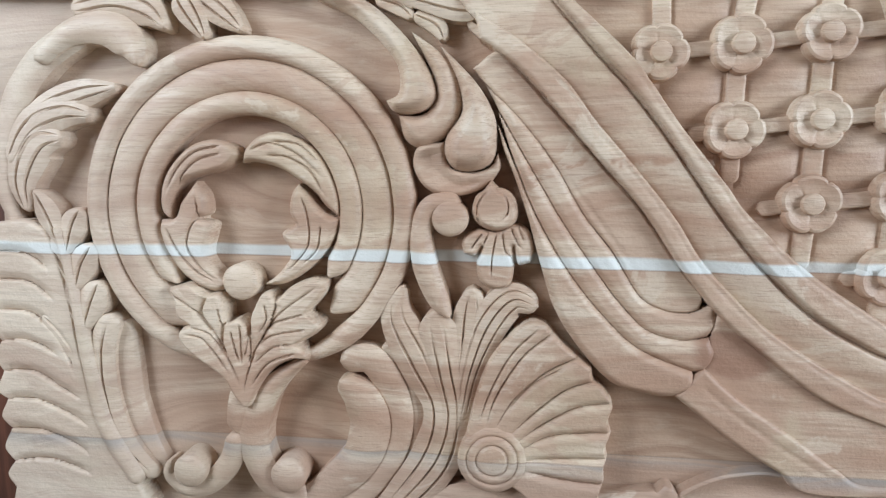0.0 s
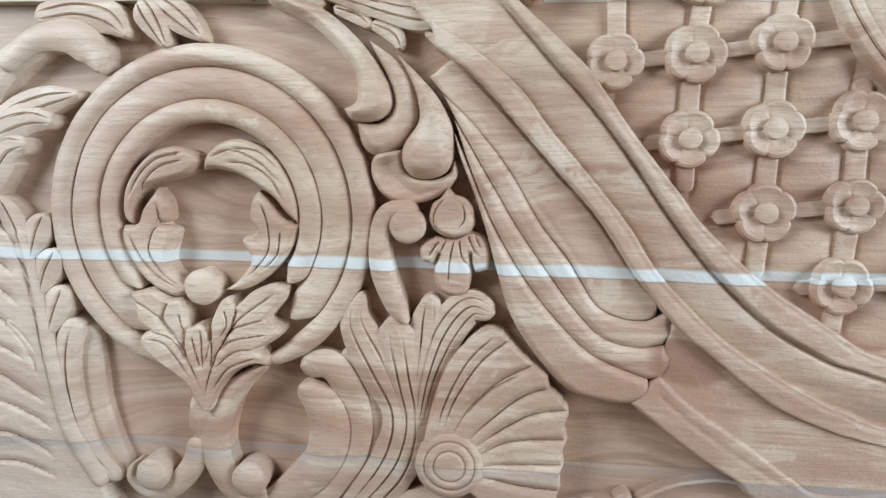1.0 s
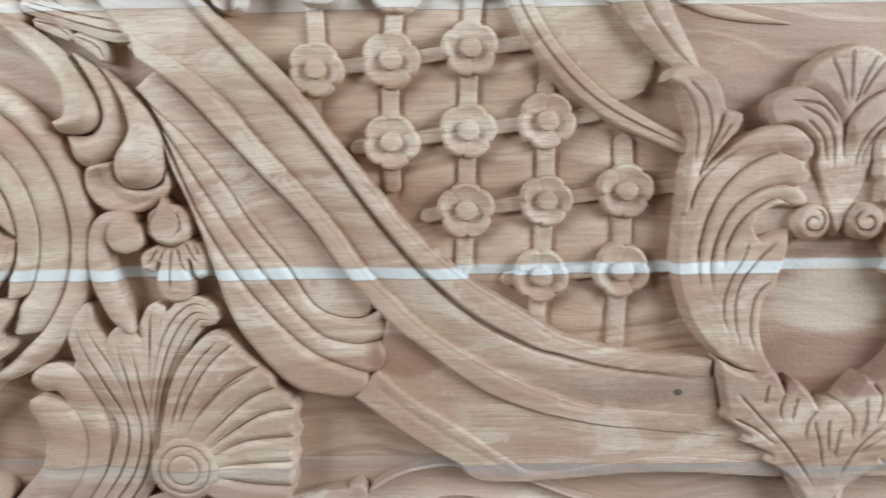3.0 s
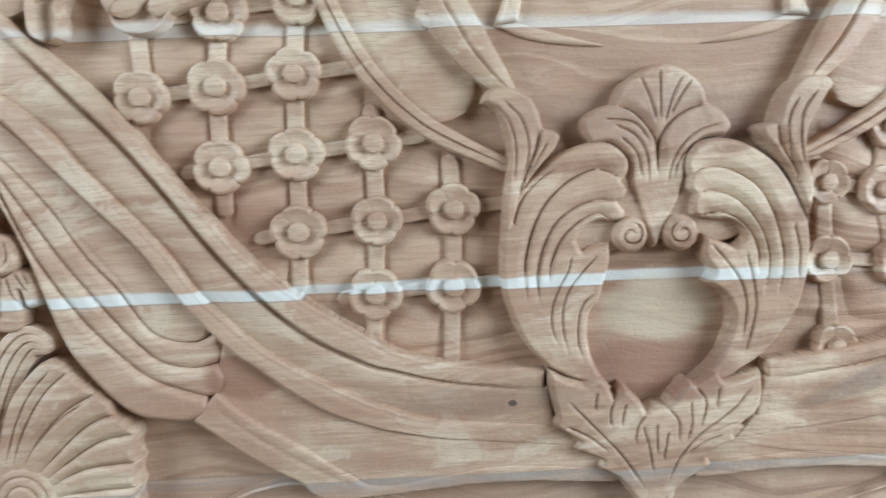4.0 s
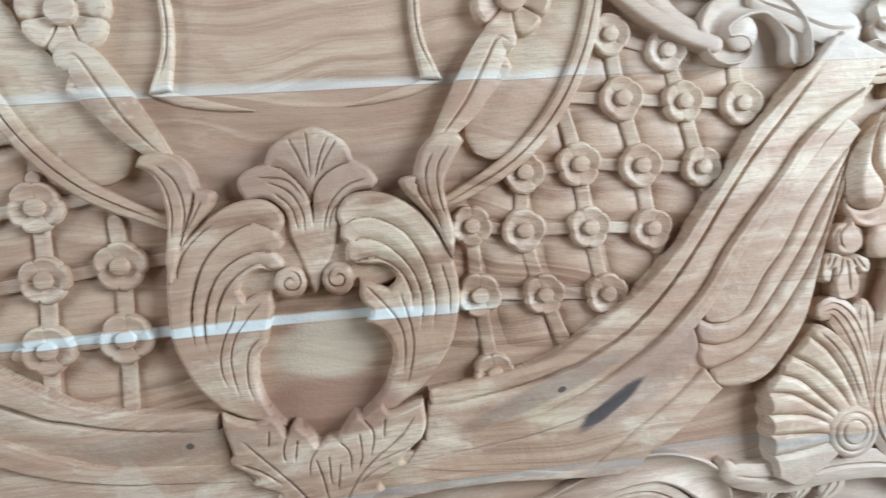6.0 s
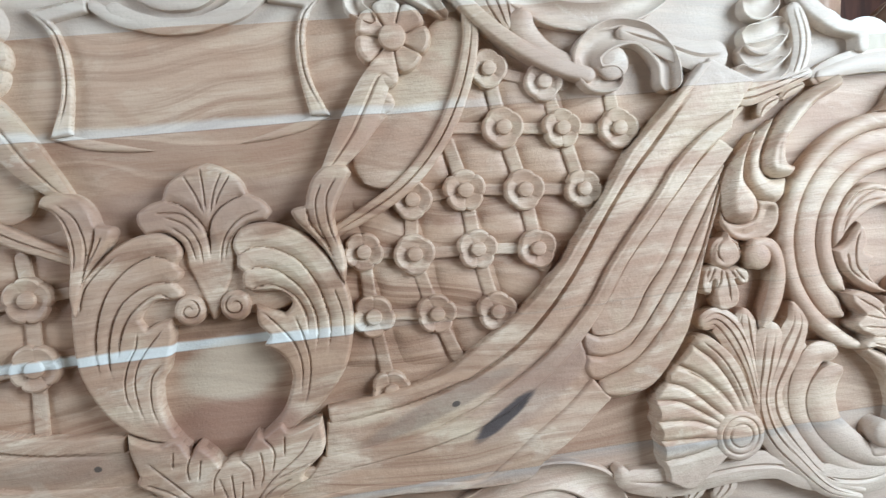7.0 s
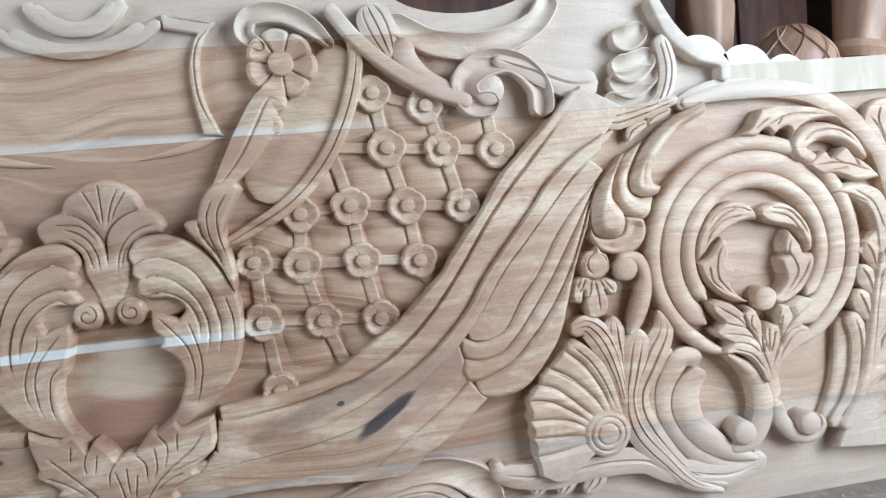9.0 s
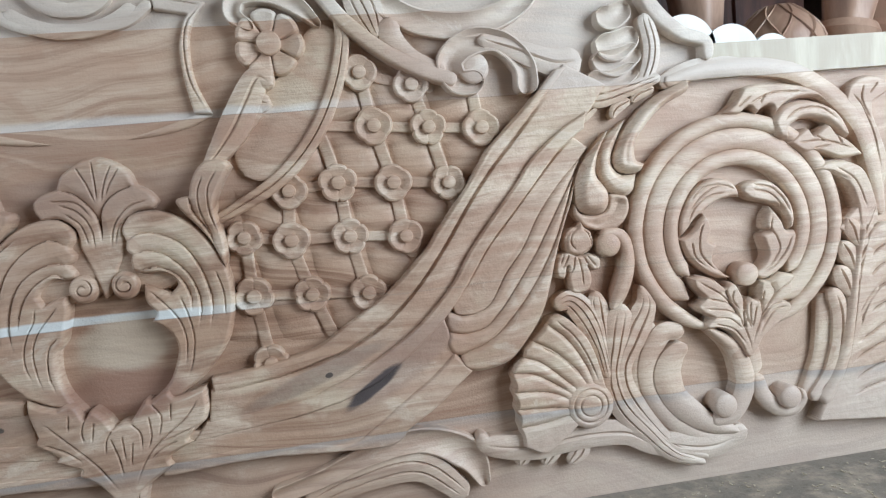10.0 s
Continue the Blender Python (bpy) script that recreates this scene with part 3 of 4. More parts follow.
carve("strap_leaf", "R",
    ("R", 12, ((-326, 710, 21), (-326, 687, 25), (-345, 663, 24), (-383, 647, 14))),
)
carve("strap_leaf", "R",
    ("G3", 10, ((-289, 748, 32), (-301, 719, 38), (-311, 689, 16))),
)
carve("top_cove", "R",
    ("C", 12, ((-311, 730, 24), (-360, 703, 29), (-420, 698, 30), (-471, 717, 26), (-495, 748, 27))),
)
carve("column_lobe", "R",
    ("C", 14, ((-609, 678, 22), (-581, 663, 35), (-558, 670, 22))),
)
carve("column_lobe", "R",
    ("C", 14, ((-611, 659, 21), (-581, 645, 34), (-553, 650, 22))),
)
carve("column_lobe", "R",
    ("C", 14, ((-607, 638, 19), (-572, 623, 29), (-545, 630, 19))),
)
carve("column_lobe", "R",
    ("C", 13, ((-602, 708, 22), (-579, 696, 30), (-562, 703, 21))),
)
carve("column_leaf", "R",
    ("G2", 11, ((-618, 698, 18), (-626, 659, 21), (-616, 626, 17), (-594, 606, 7))),
)
carve("chip_leaf", "R",
    ("G2", 12, ((-535, 606, 11), (-559, 606, 23), (-588, 612, 18), (-634, 625, 11))),
    ("G1", 9, ((-530, 576, 7), (-539, 588, 16), (-555, 598, 10))),
    ("G1", 9, ((-572, 581, 6), (-579, 593, 14), (-597, 601, 8))),
    ("G1", 9, ((-597, 598, 6), (-607, 607, 14), (-627, 613, 8))),
)
carve("rail_bead", "R",
    ("B", 12, ((-609, 741, 14), (-631, 701, 19), (-662, 674, 16), (-692, 662, 15), (-694, 640, 13))),
)
carve("scroll_leaf_band", "R",
    ("R", 9, ((-633, 616, 15), (-667, 629, 21), (-713, 636, 21), (-753, 631, 20))),
)
carve("rim_leaf", "W",
    ("G2", 14, ((-885, 504, 11), (-909, 499, 34), (-924, 470, 28), (-920, 442, 9))),
    ("G2", 14, ((-859, 522, 9), (-886, 524, 27), (-914, 512, 28), (-934, 482, 16))),
    ("G2", 13, ((-837, 545, 6), (-869, 539, 25), (-902, 526, 23), (-929, 496, 16))),
    ("R", 12, ((-934, 430, 10), (-943, 468, 21), (-932, 524, 24), (-905, 565, 26), (-864, 592, 24))),
)
carve("rim_curl", "W",
    ("R", 16, ((-816, 561, 8), (-825, 580, 28), (-847, 591, 28), (-876, 586, 20), (-905, 565, 16))),
)
carve("rim_leaf", "W",
    ("G2", 14, ((-793, 590, 7), (-810, 605, 27), (-839, 611, 23), (-873, 605, 18))),
    ("G2", 14, ((-761, 582, 6), (-771, 600, 23), (-783, 619, 25))),
    ("G2", 13, ((-731, 588, 6), (-748, 603, 23), (-772, 621, 22))),
)
carve("rim_band", "E",
    ("R", 11, ((638, 618, 12), (696, 629, 19), (769, 627, 21), (823, 610, 21), (882, 561, 22), (906, 503, 20), (914, 436, 15))),
)
carve("stem_leaf", "C",
    ("G1", 13, ((-195, 645, 17), (-180, 654, 25), (-165, 631, 32), (-148, 602, 32), (-129, 578, 21), (-115, 564, 8))),
    ("G1", 11, ((-191, 626, 12), (-175, 627, 26), (-157, 606, 23), (-137, 580, 11))),
)
carve("flower_leaf", "R",
    ("C", 13, ((-181, 706, 8), (-162, 722, 19), (-169, 740, 21), (-199, 742, 21), (-228, 728, 19), (-251, 705, 8))),
)
carve("top_scroll", "R",
    ("R", 6, ((64, 737, 16), (41, 723, 16), (11, 715, 15), (-26, 718, 13), (-56, 725, 12), (-79, 741, 10))),
    ("R", 7, ((46, 764, 12), (30, 745, 14), (6, 736, 14), (-21, 743, 14), (-39, 761, 12))),
)

# ---- flat carved forms with incised veins ----
relief("crest_leaf", "W", ((-92, 340, 1), (-108, 358), (-120, 380), (-128, 406), (-129, 435), (-127, 464), (-123, 481), (-113, 490), (-85, 514), (-60, 524), (-39, 524), (-25, 513), (-23, 502), (-29, 493, 1), (-24, 486), (-27, 479), (-32, 476, 1), (-26, 468), (-28, 462), (-36, 460, 1), (-50, 461), (-62, 454), (-67, 446, 1), (-62, 437, 1), (-51, 442), (-39, 444, 1), (-39, 428), (-43, 413), (-48, 396), (-56, 385), (-58, 367), (-55, 349), (-47, 332), (-36, 318, 1), (-54, 324), (-73, 330)),
    cuts=(("step", ((-28, 491), (-36, 498), (-50, 503), (-67, 497), (-82, 486), (-94, 471), (-103, 450), (-108, 426), (-108, 397))),
          ("step", ((-32, 476), (-49, 478), (-64, 474), (-80, 463), (-90, 447), (-96, 428), (-98, 411), (-97, 393))),
          ("step", ((-35, 459), (-49, 467), (-65, 460), (-77, 448), (-85, 432), (-90, 412))),
          ("line", ((-71, 435), (-74, 421), (-82, 407), (-88, 388), (-87, 370), (-82, 358))),
          ("line", ((-48, 435), (-64, 418), (-74, 404), (-79, 387), (-78, 367), (-74, 347))),
          ("line", ((-52, 402), (-62, 393), (-66, 378), (-66, 360), (-62, 344))),
          ("line", ((-119, 459), (-113, 478), (-98, 495), (-78, 508))),), high=19, ease=4)

relief("crest_leaf", "W", ((31, 322, 1), (50, 339), (60, 359), (64, 375), (61, 389), (53, 399), (41, 407, 1), (47, 416), (38, 429), (38, 448, 1), (53, 441), (65, 436, 1), (72, 444), (68, 452), (57, 458), (40, 459), (29, 464, 1), (28, 473), (30, 480, 1), (25, 486), (26, 495, 1), (23, 505), (26, 514), (35, 523), (54, 525), (76, 519), (99, 503), (116, 477), (125, 459), (129, 434), (127, 409), (118, 379), (101, 355), (85, 339), (72, 331), (56, 322)),
    cuts=(("back", ((26, 494), (40, 501), (59, 499), (81, 486), (95, 464), (103, 438), (105, 416), (100, 391))),
          ("back", ((30, 480), (46, 482), (65, 475), (82, 457), (91, 437), (93, 417), (89, 394))),
          ("line", ((73, 433), (79, 413), (83, 387), (79, 362), (72, 343))),
          ("line", ((43, 441), (57, 425), (70, 406), (75, 383), (71, 355))),
          ("line", ((113, 455), (119, 430), (118, 404))),
          ("back", ((32, 462), (55, 464), (74, 452), (83, 433), (84, 412))),), high=19, ease=4)

relief("lower_leaf", "M", ((-92, 340, 1), (-92, 323), (-86, 299, 1), (-88, 290), (-67, 275, 1), (-71, 269), (-48, 258, 1), (-50, 251), (-33, 239), (-16, 216), (-4, 199), (12, 226), (47, 250, 1), (44, 260), (69, 272, 1), (65, 278), (84, 294, 1), (89, 307), (88, 331, 1), (72, 327), (56, 325), (49, 333), (31, 323, 1), (25, 325), (18, 317), (8, 304, 1), (-1, 304), (-10, 300, 1), (-17, 312), (-29, 322), (-37, 314, 1), (-44, 328), (-53, 332), (-63, 327, 1), (-76, 331)),
    cuts=(("line", ((-37, 313), (-41, 300), (-40, 287))),
          ("line", ((-11, 298), (-18, 287), (-20, 272))),
          ("line", ((8, 302), (17, 290), (17, 271))),
          ("line", ((31, 320), (40, 305), (35, 283))),
          ("line", ((-52, 319), (-54, 302))),
          ("line", ((-28, 308), (-32, 287))),
          ("line", ((-2, 290), (-1, 261))),
          ("line", ((8, 282), (4, 256))),
          ("line", ((27, 308), (28, 287), (23, 272))),
          ("line", ((51, 319), (49, 299))),
          ("line", ((79, 319), (63, 299), (36, 279), (19, 260), (6, 235))),
          ("line", ((-77, 313), (-54, 288), (-31, 262), (-11, 231))),
          ("line", ((54, 277), (35, 269), (22, 259))),
          ("line", ((75, 290), (57, 284), (38, 278))),
          ("line", ((-79, 291), (-60, 281), (-43, 267))),
          ("line", ((-14, 289), (-8, 268), (-5, 246))),), high=24, ease=4.5)

relief("cartouche_leaf", "W", ((-142, 559, 1), (-137, 568), (-122, 571), (-106, 565), (-97, 553), (-93, 538, 1), (-80, 533), (-83, 521), (-95, 507), (-108, 491), (-116, 469), (-123, 450, 1), (-126, 474), (-123, 495), (-121, 517), (-125, 540), (-131, 552)),
    cuts=(("line", ((-125, 560), (-110, 544), (-105, 520), (-111, 495))),
          ("line", ((-133, 559), (-120, 543), (-115, 519), (-118, 493))),
          ("line", ((-90, 526), (-99, 511), (-107, 499))),
          ("line", ((-84, 520), (-97, 504), (-105, 494))),
          ("step", ((-94, 537), (-98, 520), (-108, 497), (-116, 478))),), high=23, ease=4)

relief("cartouche_leaf", "W", ((142, 564, 1), (135, 572), (117, 572), (105, 563), (98, 549), (95, 537, 1), (82, 534), (84, 524), (99, 505), (113, 484), (124, 454, 1), (128, 474), (127, 489), (123, 508), (122, 528), (131, 547)),
    cuts=(("line", ((112, 556), (105, 539), (106, 518), (117, 487))),
          ("line", ((127, 561), (116, 543), (115, 519), (121, 493))),
          ("back", ((95, 536), (97, 520), (109, 500), (118, 479))),), high=23, ease=4)

relief("palm_leaf", "L", ((-798, 382, 1), (-780, 386), (-763, 378, 1), (-753, 379), (-749, 368), (-748, 358, 1), (-745, 356), (-738, 359), (-730, 354), (-728, 346, 1), (-728, 360), (-725, 368), (-719, 379), (-711, 382), (-705, 376, 1), (-693, 387), (-676, 394), (-664, 392, 1), (-666, 381), (-679, 366, 1), (-668, 357), (-673, 348), (-688, 339, 1), (-678, 332), (-679, 325, 1), (-693, 325), (-709, 317), (-720, 302), (-727, 286), (-735, 283), (-745, 295), (-752, 307), (-767, 318), (-781, 328), (-790, 340), (-788, 348), (-780, 351, 1), (-791, 358), (-793, 372)),
    cuts=(("line", ((-795, 378), (-770, 361), (-754, 340), (-740, 312), (-736, 299))),
          ("line", ((-670, 388), (-698, 368), (-717, 346), (-729, 316), (-735, 290))),
          ("step", ((-763, 376), (-767, 362), (-754, 345))),
          ("step", ((-748, 357), (-750, 339), (-745, 325))),
          ("back", ((-728, 345), (-729, 321))),
          ("back", ((-705, 375), (-712, 355), (-723, 335))),
          ("line", ((-744, 349), (-739, 330), (-736, 320))),
          ("line", ((-736, 355), (-734, 320))),
          ("line", ((-754, 367), (-751, 348))),
          ("line", ((-783, 344), (-766, 339), (-745, 312))),
          ("line", ((-778, 350), (-761, 344), (-748, 326))),
          ("line", ((-681, 365), (-707, 356), (-720, 345))),
          ("line", ((-680, 352), (-708, 346), (-723, 335))),
          ("line", ((-684, 340), (-708, 336), (-726, 320))),
          ("line", ((-689, 332), (-713, 322), (-728, 301))),
          ("line", ((-715, 372), (-713, 360), (-721, 346))),
          ("line", ((-729, 345), (-732, 326))),), high=26, ease=3.5)

relief("inner_leaf", "L", ((-736, 492, 1), (-742, 500), (-759, 504), (-776, 500), (-790, 489), (-801, 473), (-805, 456), (-803, 443), (-796, 438, 1), (-794, 455), (-786, 468), (-772, 474), (-750, 480), (-741, 486)),
    cuts=(("line", ((-750, 499), (-774, 493), (-790, 478), (-799, 459))),
          ("line", ((-750, 493), (-771, 487), (-785, 474), (-795, 456))),), high=19, ease=4.5)

relief("inner_leaf", "L", ((-735, 485, 1), (-732, 497), (-719, 508), (-700, 510), (-677, 499), (-663, 481), (-655, 461), (-654, 442, 1), (-666, 452), (-675, 463), (-689, 473), (-705, 482), (-724, 486)),
    cuts=(("line", ((-729, 495), (-710, 501), (-687, 492), (-666, 473))),
          ("line", ((-715, 492), (-696, 490), (-677, 479), (-664, 457))),
          ("line", ((-710, 503), (-687, 500), (-668, 484))),), high=19, ease=4.5)

relief("inner_leaf", "L", ((-774, 470, 1), (-766, 459), (-765, 445), (-771, 440, 1), (-760, 436), (-762, 425), (-765, 410), (-755, 396), (-740, 388, 1), (-760, 379), (-784, 390), (-799, 409), (-806, 427), (-805, 438, 1), (-793, 440), (-787, 453)),
    cuts=(("line", ((-774, 459), (-772, 443), (-779, 431), (-781, 415), (-767, 396), (-753, 389))),
          ("line", ((-799, 431), (-789, 412), (-774, 396), (-757, 387))),), high=20, ease=5)

relief("inner_leaf", "L", ((-688, 470, 1), (-694, 461), (-696, 447), (-691, 437, 1), (-701, 431), (-702, 426), (-696, 416), (-697, 407), (-709, 393), (-720, 386, 1), (-700, 388), (-678, 402), (-661, 422), (-654, 442, 1), (-666, 447), (-679, 461)),
    cuts=(("line", ((-686, 461), (-680, 445), (-679, 422), (-690, 406), (-702, 395))),
          ("line", ((-669, 437), (-672, 418), (-685, 404))),), high=20, ease=5)

relief("shell/fan", "L", ((-550, 267, 1), (-541, 308), (-530, 336), (-513, 357), (-500, 366), (-488, 364, 1), (-473, 348), (-451, 330, 1), (-449, 321), (-442, 315, 1), (-435, 306), (-433, 298, 1), (-436, 287), (-433, 277, 1), (-437, 266), (-435, 256, 1), (-438, 247), (-437, 237, 1), (-441, 223), (-441, 211, 1), (-467, 200), (-495, 215), (-513, 228), (-532, 232), (-544, 248)),
    cuts=(("rib", ((-483, 357), (-505, 337), (-525, 304), (-535, 272))),
          ("rib", ((-459, 340), (-489, 323), (-513, 299), (-528, 271))),
          ("rib", ((-444, 321), (-471, 311), (-499, 287), (-519, 266))),
          ("rib", ((-432, 302), (-462, 297), (-492, 279), (-512, 263))),
          ("rib", ((-432, 278), (-479, 273), (-509, 258))),
          ("rib", ((-434, 256), (-473, 254), (-507, 251))),
          ("rib", ((-437, 234), (-475, 237), (-507, 244))),
          ("line", ((-493, 361), (-514, 339), (-530, 308), (-540, 277))),
          ("line", ((-472, 330), (-498, 313), (-517, 290))),), high=25, ease=3)

relief("fin_sheet", "L", ((-949, 433, 1), (-924, 436), (-909, 430), (-900, 421), (-892, 398), (-884, 364), (-880, 335), (-874, 306), (-865, 266), (-851, 236), (-832, 212), (-820, 187, 1), (-953, 174, 1), (-947, 198, 1), (-954, 210), (-947, 222, 1), (-955, 235), (-948, 252, 1), (-956, 263), (-950, 278, 1), (-958, 286), (-952, 303, 1), (-958, 317), (-952, 330, 1), (-959, 344), (-953, 357, 1), (-958, 371), (-953, 384, 1), (-956, 396), (-951, 408, 1), (-953, 420)),
    cuts=(("back", ((-952, 408), (-924, 406), (-902, 392))),
          ("back", ((-953, 384), (-923, 382), (-899, 366))),
          ("back", ((-955, 357), (-922, 355), (-898, 334), (-884, 301))),
          ("back", ((-952, 330), (-926, 331), (-898, 319))),
          ("back", ((-952, 303), (-923, 304), (-898, 290), (-879, 281))),
          ("back", ((-950, 278), (-924, 279), (-896, 269), (-873, 257))),
          ("back", ((-948, 252), (-918, 251), (-890, 241), (-874, 232))),
          ("back", ((-947, 222), (-912, 225), (-872, 214))),), high=22, ease=3, edge=0.25)

relief("rosebud", "L", ((-534, 477, 1), (-528, 470), (-518, 464), (-512, 451), (-516, 440), (-528, 435), (-541, 439), (-548, 448), (-546, 462), (-539, 468)),
    cuts=(("line", ((-544, 462), (-547, 451), (-540, 440))),
          ("line", ((-534, 468), (-542, 459), (-544, 449), (-539, 440), (-530, 438))),
          ("line", ((-533, 471), (-522, 462), (-520, 451), (-526, 442))),
          ("line", ((-527, 471), (-516, 461), (-514, 449))),), high=22, ease=5)

relief("bud_leaf", "L", ((-543, 437, 1), (-530, 435), (-517, 442), (-504, 437), (-499, 423), (-501, 411, 1), (-511, 409), (-515, 423, 1), (-514, 405), (-518, 391), (-531, 389), (-541, 395), (-544, 408), (-540, 422, 1), (-545, 415), (-554, 416, 1), (-556, 426), (-552, 433)),
    cuts=(("line", ((-539, 434), (-545, 426), (-549, 420))),
          ("line", ((-534, 435), (-539, 424))),
          ("line", ((-528, 435), (-531, 418), (-532, 398))),
          ("line", ((-524, 436), (-521, 420), (-512, 410))),
          ("line", ((-517, 438), (-512, 427), (-507, 421))),
          ("line", ((-512, 440), (-506, 427))),), high=19, ease=4)

relief("lattice_bead", "L", ((-516, 650, 1), (-489, 621), (-477, 609), (-434, 570), (-417, 549), (-395, 519), (-360, 476), (-340, 451), (-294, 410), (-243, 377), (-209, 357), (-158, 345), (-94, 338, 1), (-95, 321, 1), (-172, 331), (-219, 344), (-241, 351), (-284, 375), (-323, 409), (-359, 451), (-399, 506), (-429, 543), (-460, 576), (-492, 611), (-503, 622), (-530, 652, 1)),
    cuts=(("facet", ((-492, 618), (-480, 606), (-437, 567), (-420, 546), (-398, 516), (-363, 473), (-343, 448), (-297, 407), (-246, 374), (-212, 354), (-161, 342), (-97, 335))),), high=25, ease=2.5, edge=0.16, sink=(-330, -150, 8), grid=1.3)

relief("strap_panel", "L", ((-527, 655, 1), (-500, 625), (-489, 614), (-457, 579), (-426, 546), (-396, 509), (-356, 454), (-320, 412), (-281, 378), (-238, 354), (-216, 347), (-169, 334), (-92, 324, 1), (-86, 288, 1), (-186, 296), (-232, 311), (-241, 314), (-284, 337), (-328, 366), (-372, 409), (-399, 448), (-430, 485), (-461, 520), (-483, 548), (-518, 577), (-539, 590), (-552, 598), (-575, 629, 1)),
    cuts=(("gap", ((-504, 621), (-493, 610), (-461, 575), (-430, 542), (-400, 505), (-360, 450), (-324, 408), (-285, 374), (-242, 350), (-220, 343), (-173, 330), (-96, 320))),
          ("cove", ((-549, 601), (-536, 593), (-515, 580), (-480, 551), (-458, 523), (-427, 488), (-396, 451), (-369, 412), (-325, 369), (-281, 340), (-238, 317), (-229, 314), (-183, 299), (-83, 291))),), high=21, ease=2.0, edge=0.1, sink=(-330, -150, 4.5), grid=1.3)

relief("strap_bead", "L", ((-549, 601, 1), (-536, 593), (-515, 580), (-480, 551), (-458, 523), (-427, 488), (-396, 451), (-369, 412), (-325, 369), (-281, 340), (-238, 317), (-229, 314), (-183, 299), (-83, 291, 1), (-64, 269, 1), (-174, 281), (-221, 291), (-236, 295), (-279, 313), (-323, 345), (-355, 372), (-386, 408), (-418, 454), (-449, 488), (-480, 522), (-510, 555), (-532, 572), (-545, 581, 1)),
    cuts=(("facet", ((-552, 598), (-539, 590), (-518, 577), (-483, 548), (-461, 520), (-430, 485), (-399, 448), (-372, 409), (-328, 366), (-284, 337), (-241, 314), (-232, 311), (-186, 296), (-86, 288))),), high=25, ease=2.5, edge=0.16, sink=(-330, -150, 8), grid=1.3)

relief("wing_feather", "L", ((-550, 560, 1), (-530, 573), (-509, 557), (-478, 523), (-447, 489), (-416, 455), (-384, 407), (-370, 392), (-371, 379), (-380, 375, 1), (-397, 376), (-417, 387), (-438, 420), (-461, 448), (-488, 491), (-515, 523), (-535, 543)),
    cuts=(("facet", ((-544, 556), (-528, 543), (-501, 505), (-470, 470), (-447, 441), (-428, 417), (-411, 396))),
          ("gap", ((-531, 571), (-510, 554), (-479, 521), (-448, 487), (-417, 453), (-385, 406))),), high=17, ease=2.5, edge=0.2, grid=1.3)

relief("wing_feather", "L", ((-539, 547, 1), (-514, 524), (-488, 492), (-461, 449), (-438, 420), (-417, 388), (-398, 377), (-379, 375, 1), (-362, 381), (-358, 367), (-364, 357, 1), (-384, 353), (-410, 360), (-433, 383), (-453, 408), (-478, 443), (-501, 480), (-523, 517)),
    cuts=(), high=19, ease=6, edge=0.22, grid=1.3)

relief("wing_feather", "L", ((-530, 528, 1), (-523, 517), (-501, 481), (-478, 444), (-453, 409), (-433, 383), (-410, 361), (-384, 354), (-363, 357, 1), (-358, 345), (-364, 332), (-375, 329, 1), (-405, 340), (-427, 354), (-455, 383), (-477, 412), (-498, 447), (-514, 483)),
    cuts=(), high=21, ease=6, edge=0.22, grid=1.3)

relief("wing_feather", "L", ((-530, 519, 1), (-514, 483), (-498, 448), (-477, 413), (-455, 384), (-427, 355), (-405, 341), (-374, 330, 1), (-372, 322), (-377, 313), (-391, 309), (-408, 310), (-435, 318), (-460, 343), (-481, 374), (-493, 408), (-505, 448), (-516, 478), (-525, 500)),
    cuts=(), high=23, ease=6, edge=0.25, grid=1.3)

relief("lower_panel", "L", ((-361, 364, 1), (-354, 379), (-338, 360), (-320, 348), (-276, 316), (-233, 298), (-193, 286), (-164, 282), (-120, 285), (-75, 282), (-41, 281, 1), (-41, 246, 1), (-75, 246), (-137, 250), (-231, 242), (-261, 254), (-293, 275), (-337, 305), (-367, 329, 1)),
    high=18, ease=2, edge=0.1, sink=(-330, -150, 2), grid=1.4)

relief("lower_bead", "L", ((-366, 334, 1), (-338, 310), (-293, 280), (-262, 258), (-232, 245), (-137, 257), (-53, 252), (-31, 252, 1), (-31, 236, 1), (-53, 236), (-137, 240), (-273, 234), (-305, 252), (-341, 274), (-387, 310, 1)),
    cuts=(("facet", ((-369, 321), (-337, 295), (-292, 265), (-257, 245))),), high=22, ease=3, edge=0.22, sink=(-330, -150, 5), grid=1.4)

relief("drop_lobe", "L", ((-676, 628, 1), (-634, 611), (-608, 590), (-590, 569), (-580, 551), (-578, 537), (-586, 528), (-599, 525), (-611, 527), (-617, 535, 1), (-608, 540), (-606, 551), (-610, 565), (-626, 584), (-647, 601), (-676, 615)),
    cuts=(("facet", ((-634, 603), (-608, 578), (-593, 555), (-591, 530))),), high=27, ease=10, edge=0.42)

relief("drop_lobe", "L", ((-598, 588, 1), (-570, 568), (-559, 547), (-558, 530), (-564, 515), (-575, 504), (-590, 499), (-602, 506), (-607, 524, 1), (-589, 525), (-579, 536), (-579, 549), (-586, 566)),
    cuts=(), high=22, ease=10, edge=0.42)

relief("drop_lobe", "L", ((-576, 578, 1), (-552, 555), (-539, 538), (-531, 520), (-530, 501), (-534, 488), (-546, 482), (-562, 483), (-570, 494), (-569, 509), (-558, 526), (-559, 542), (-565, 559)),
    cuts=(), high=28, ease=13, edge=0.45)

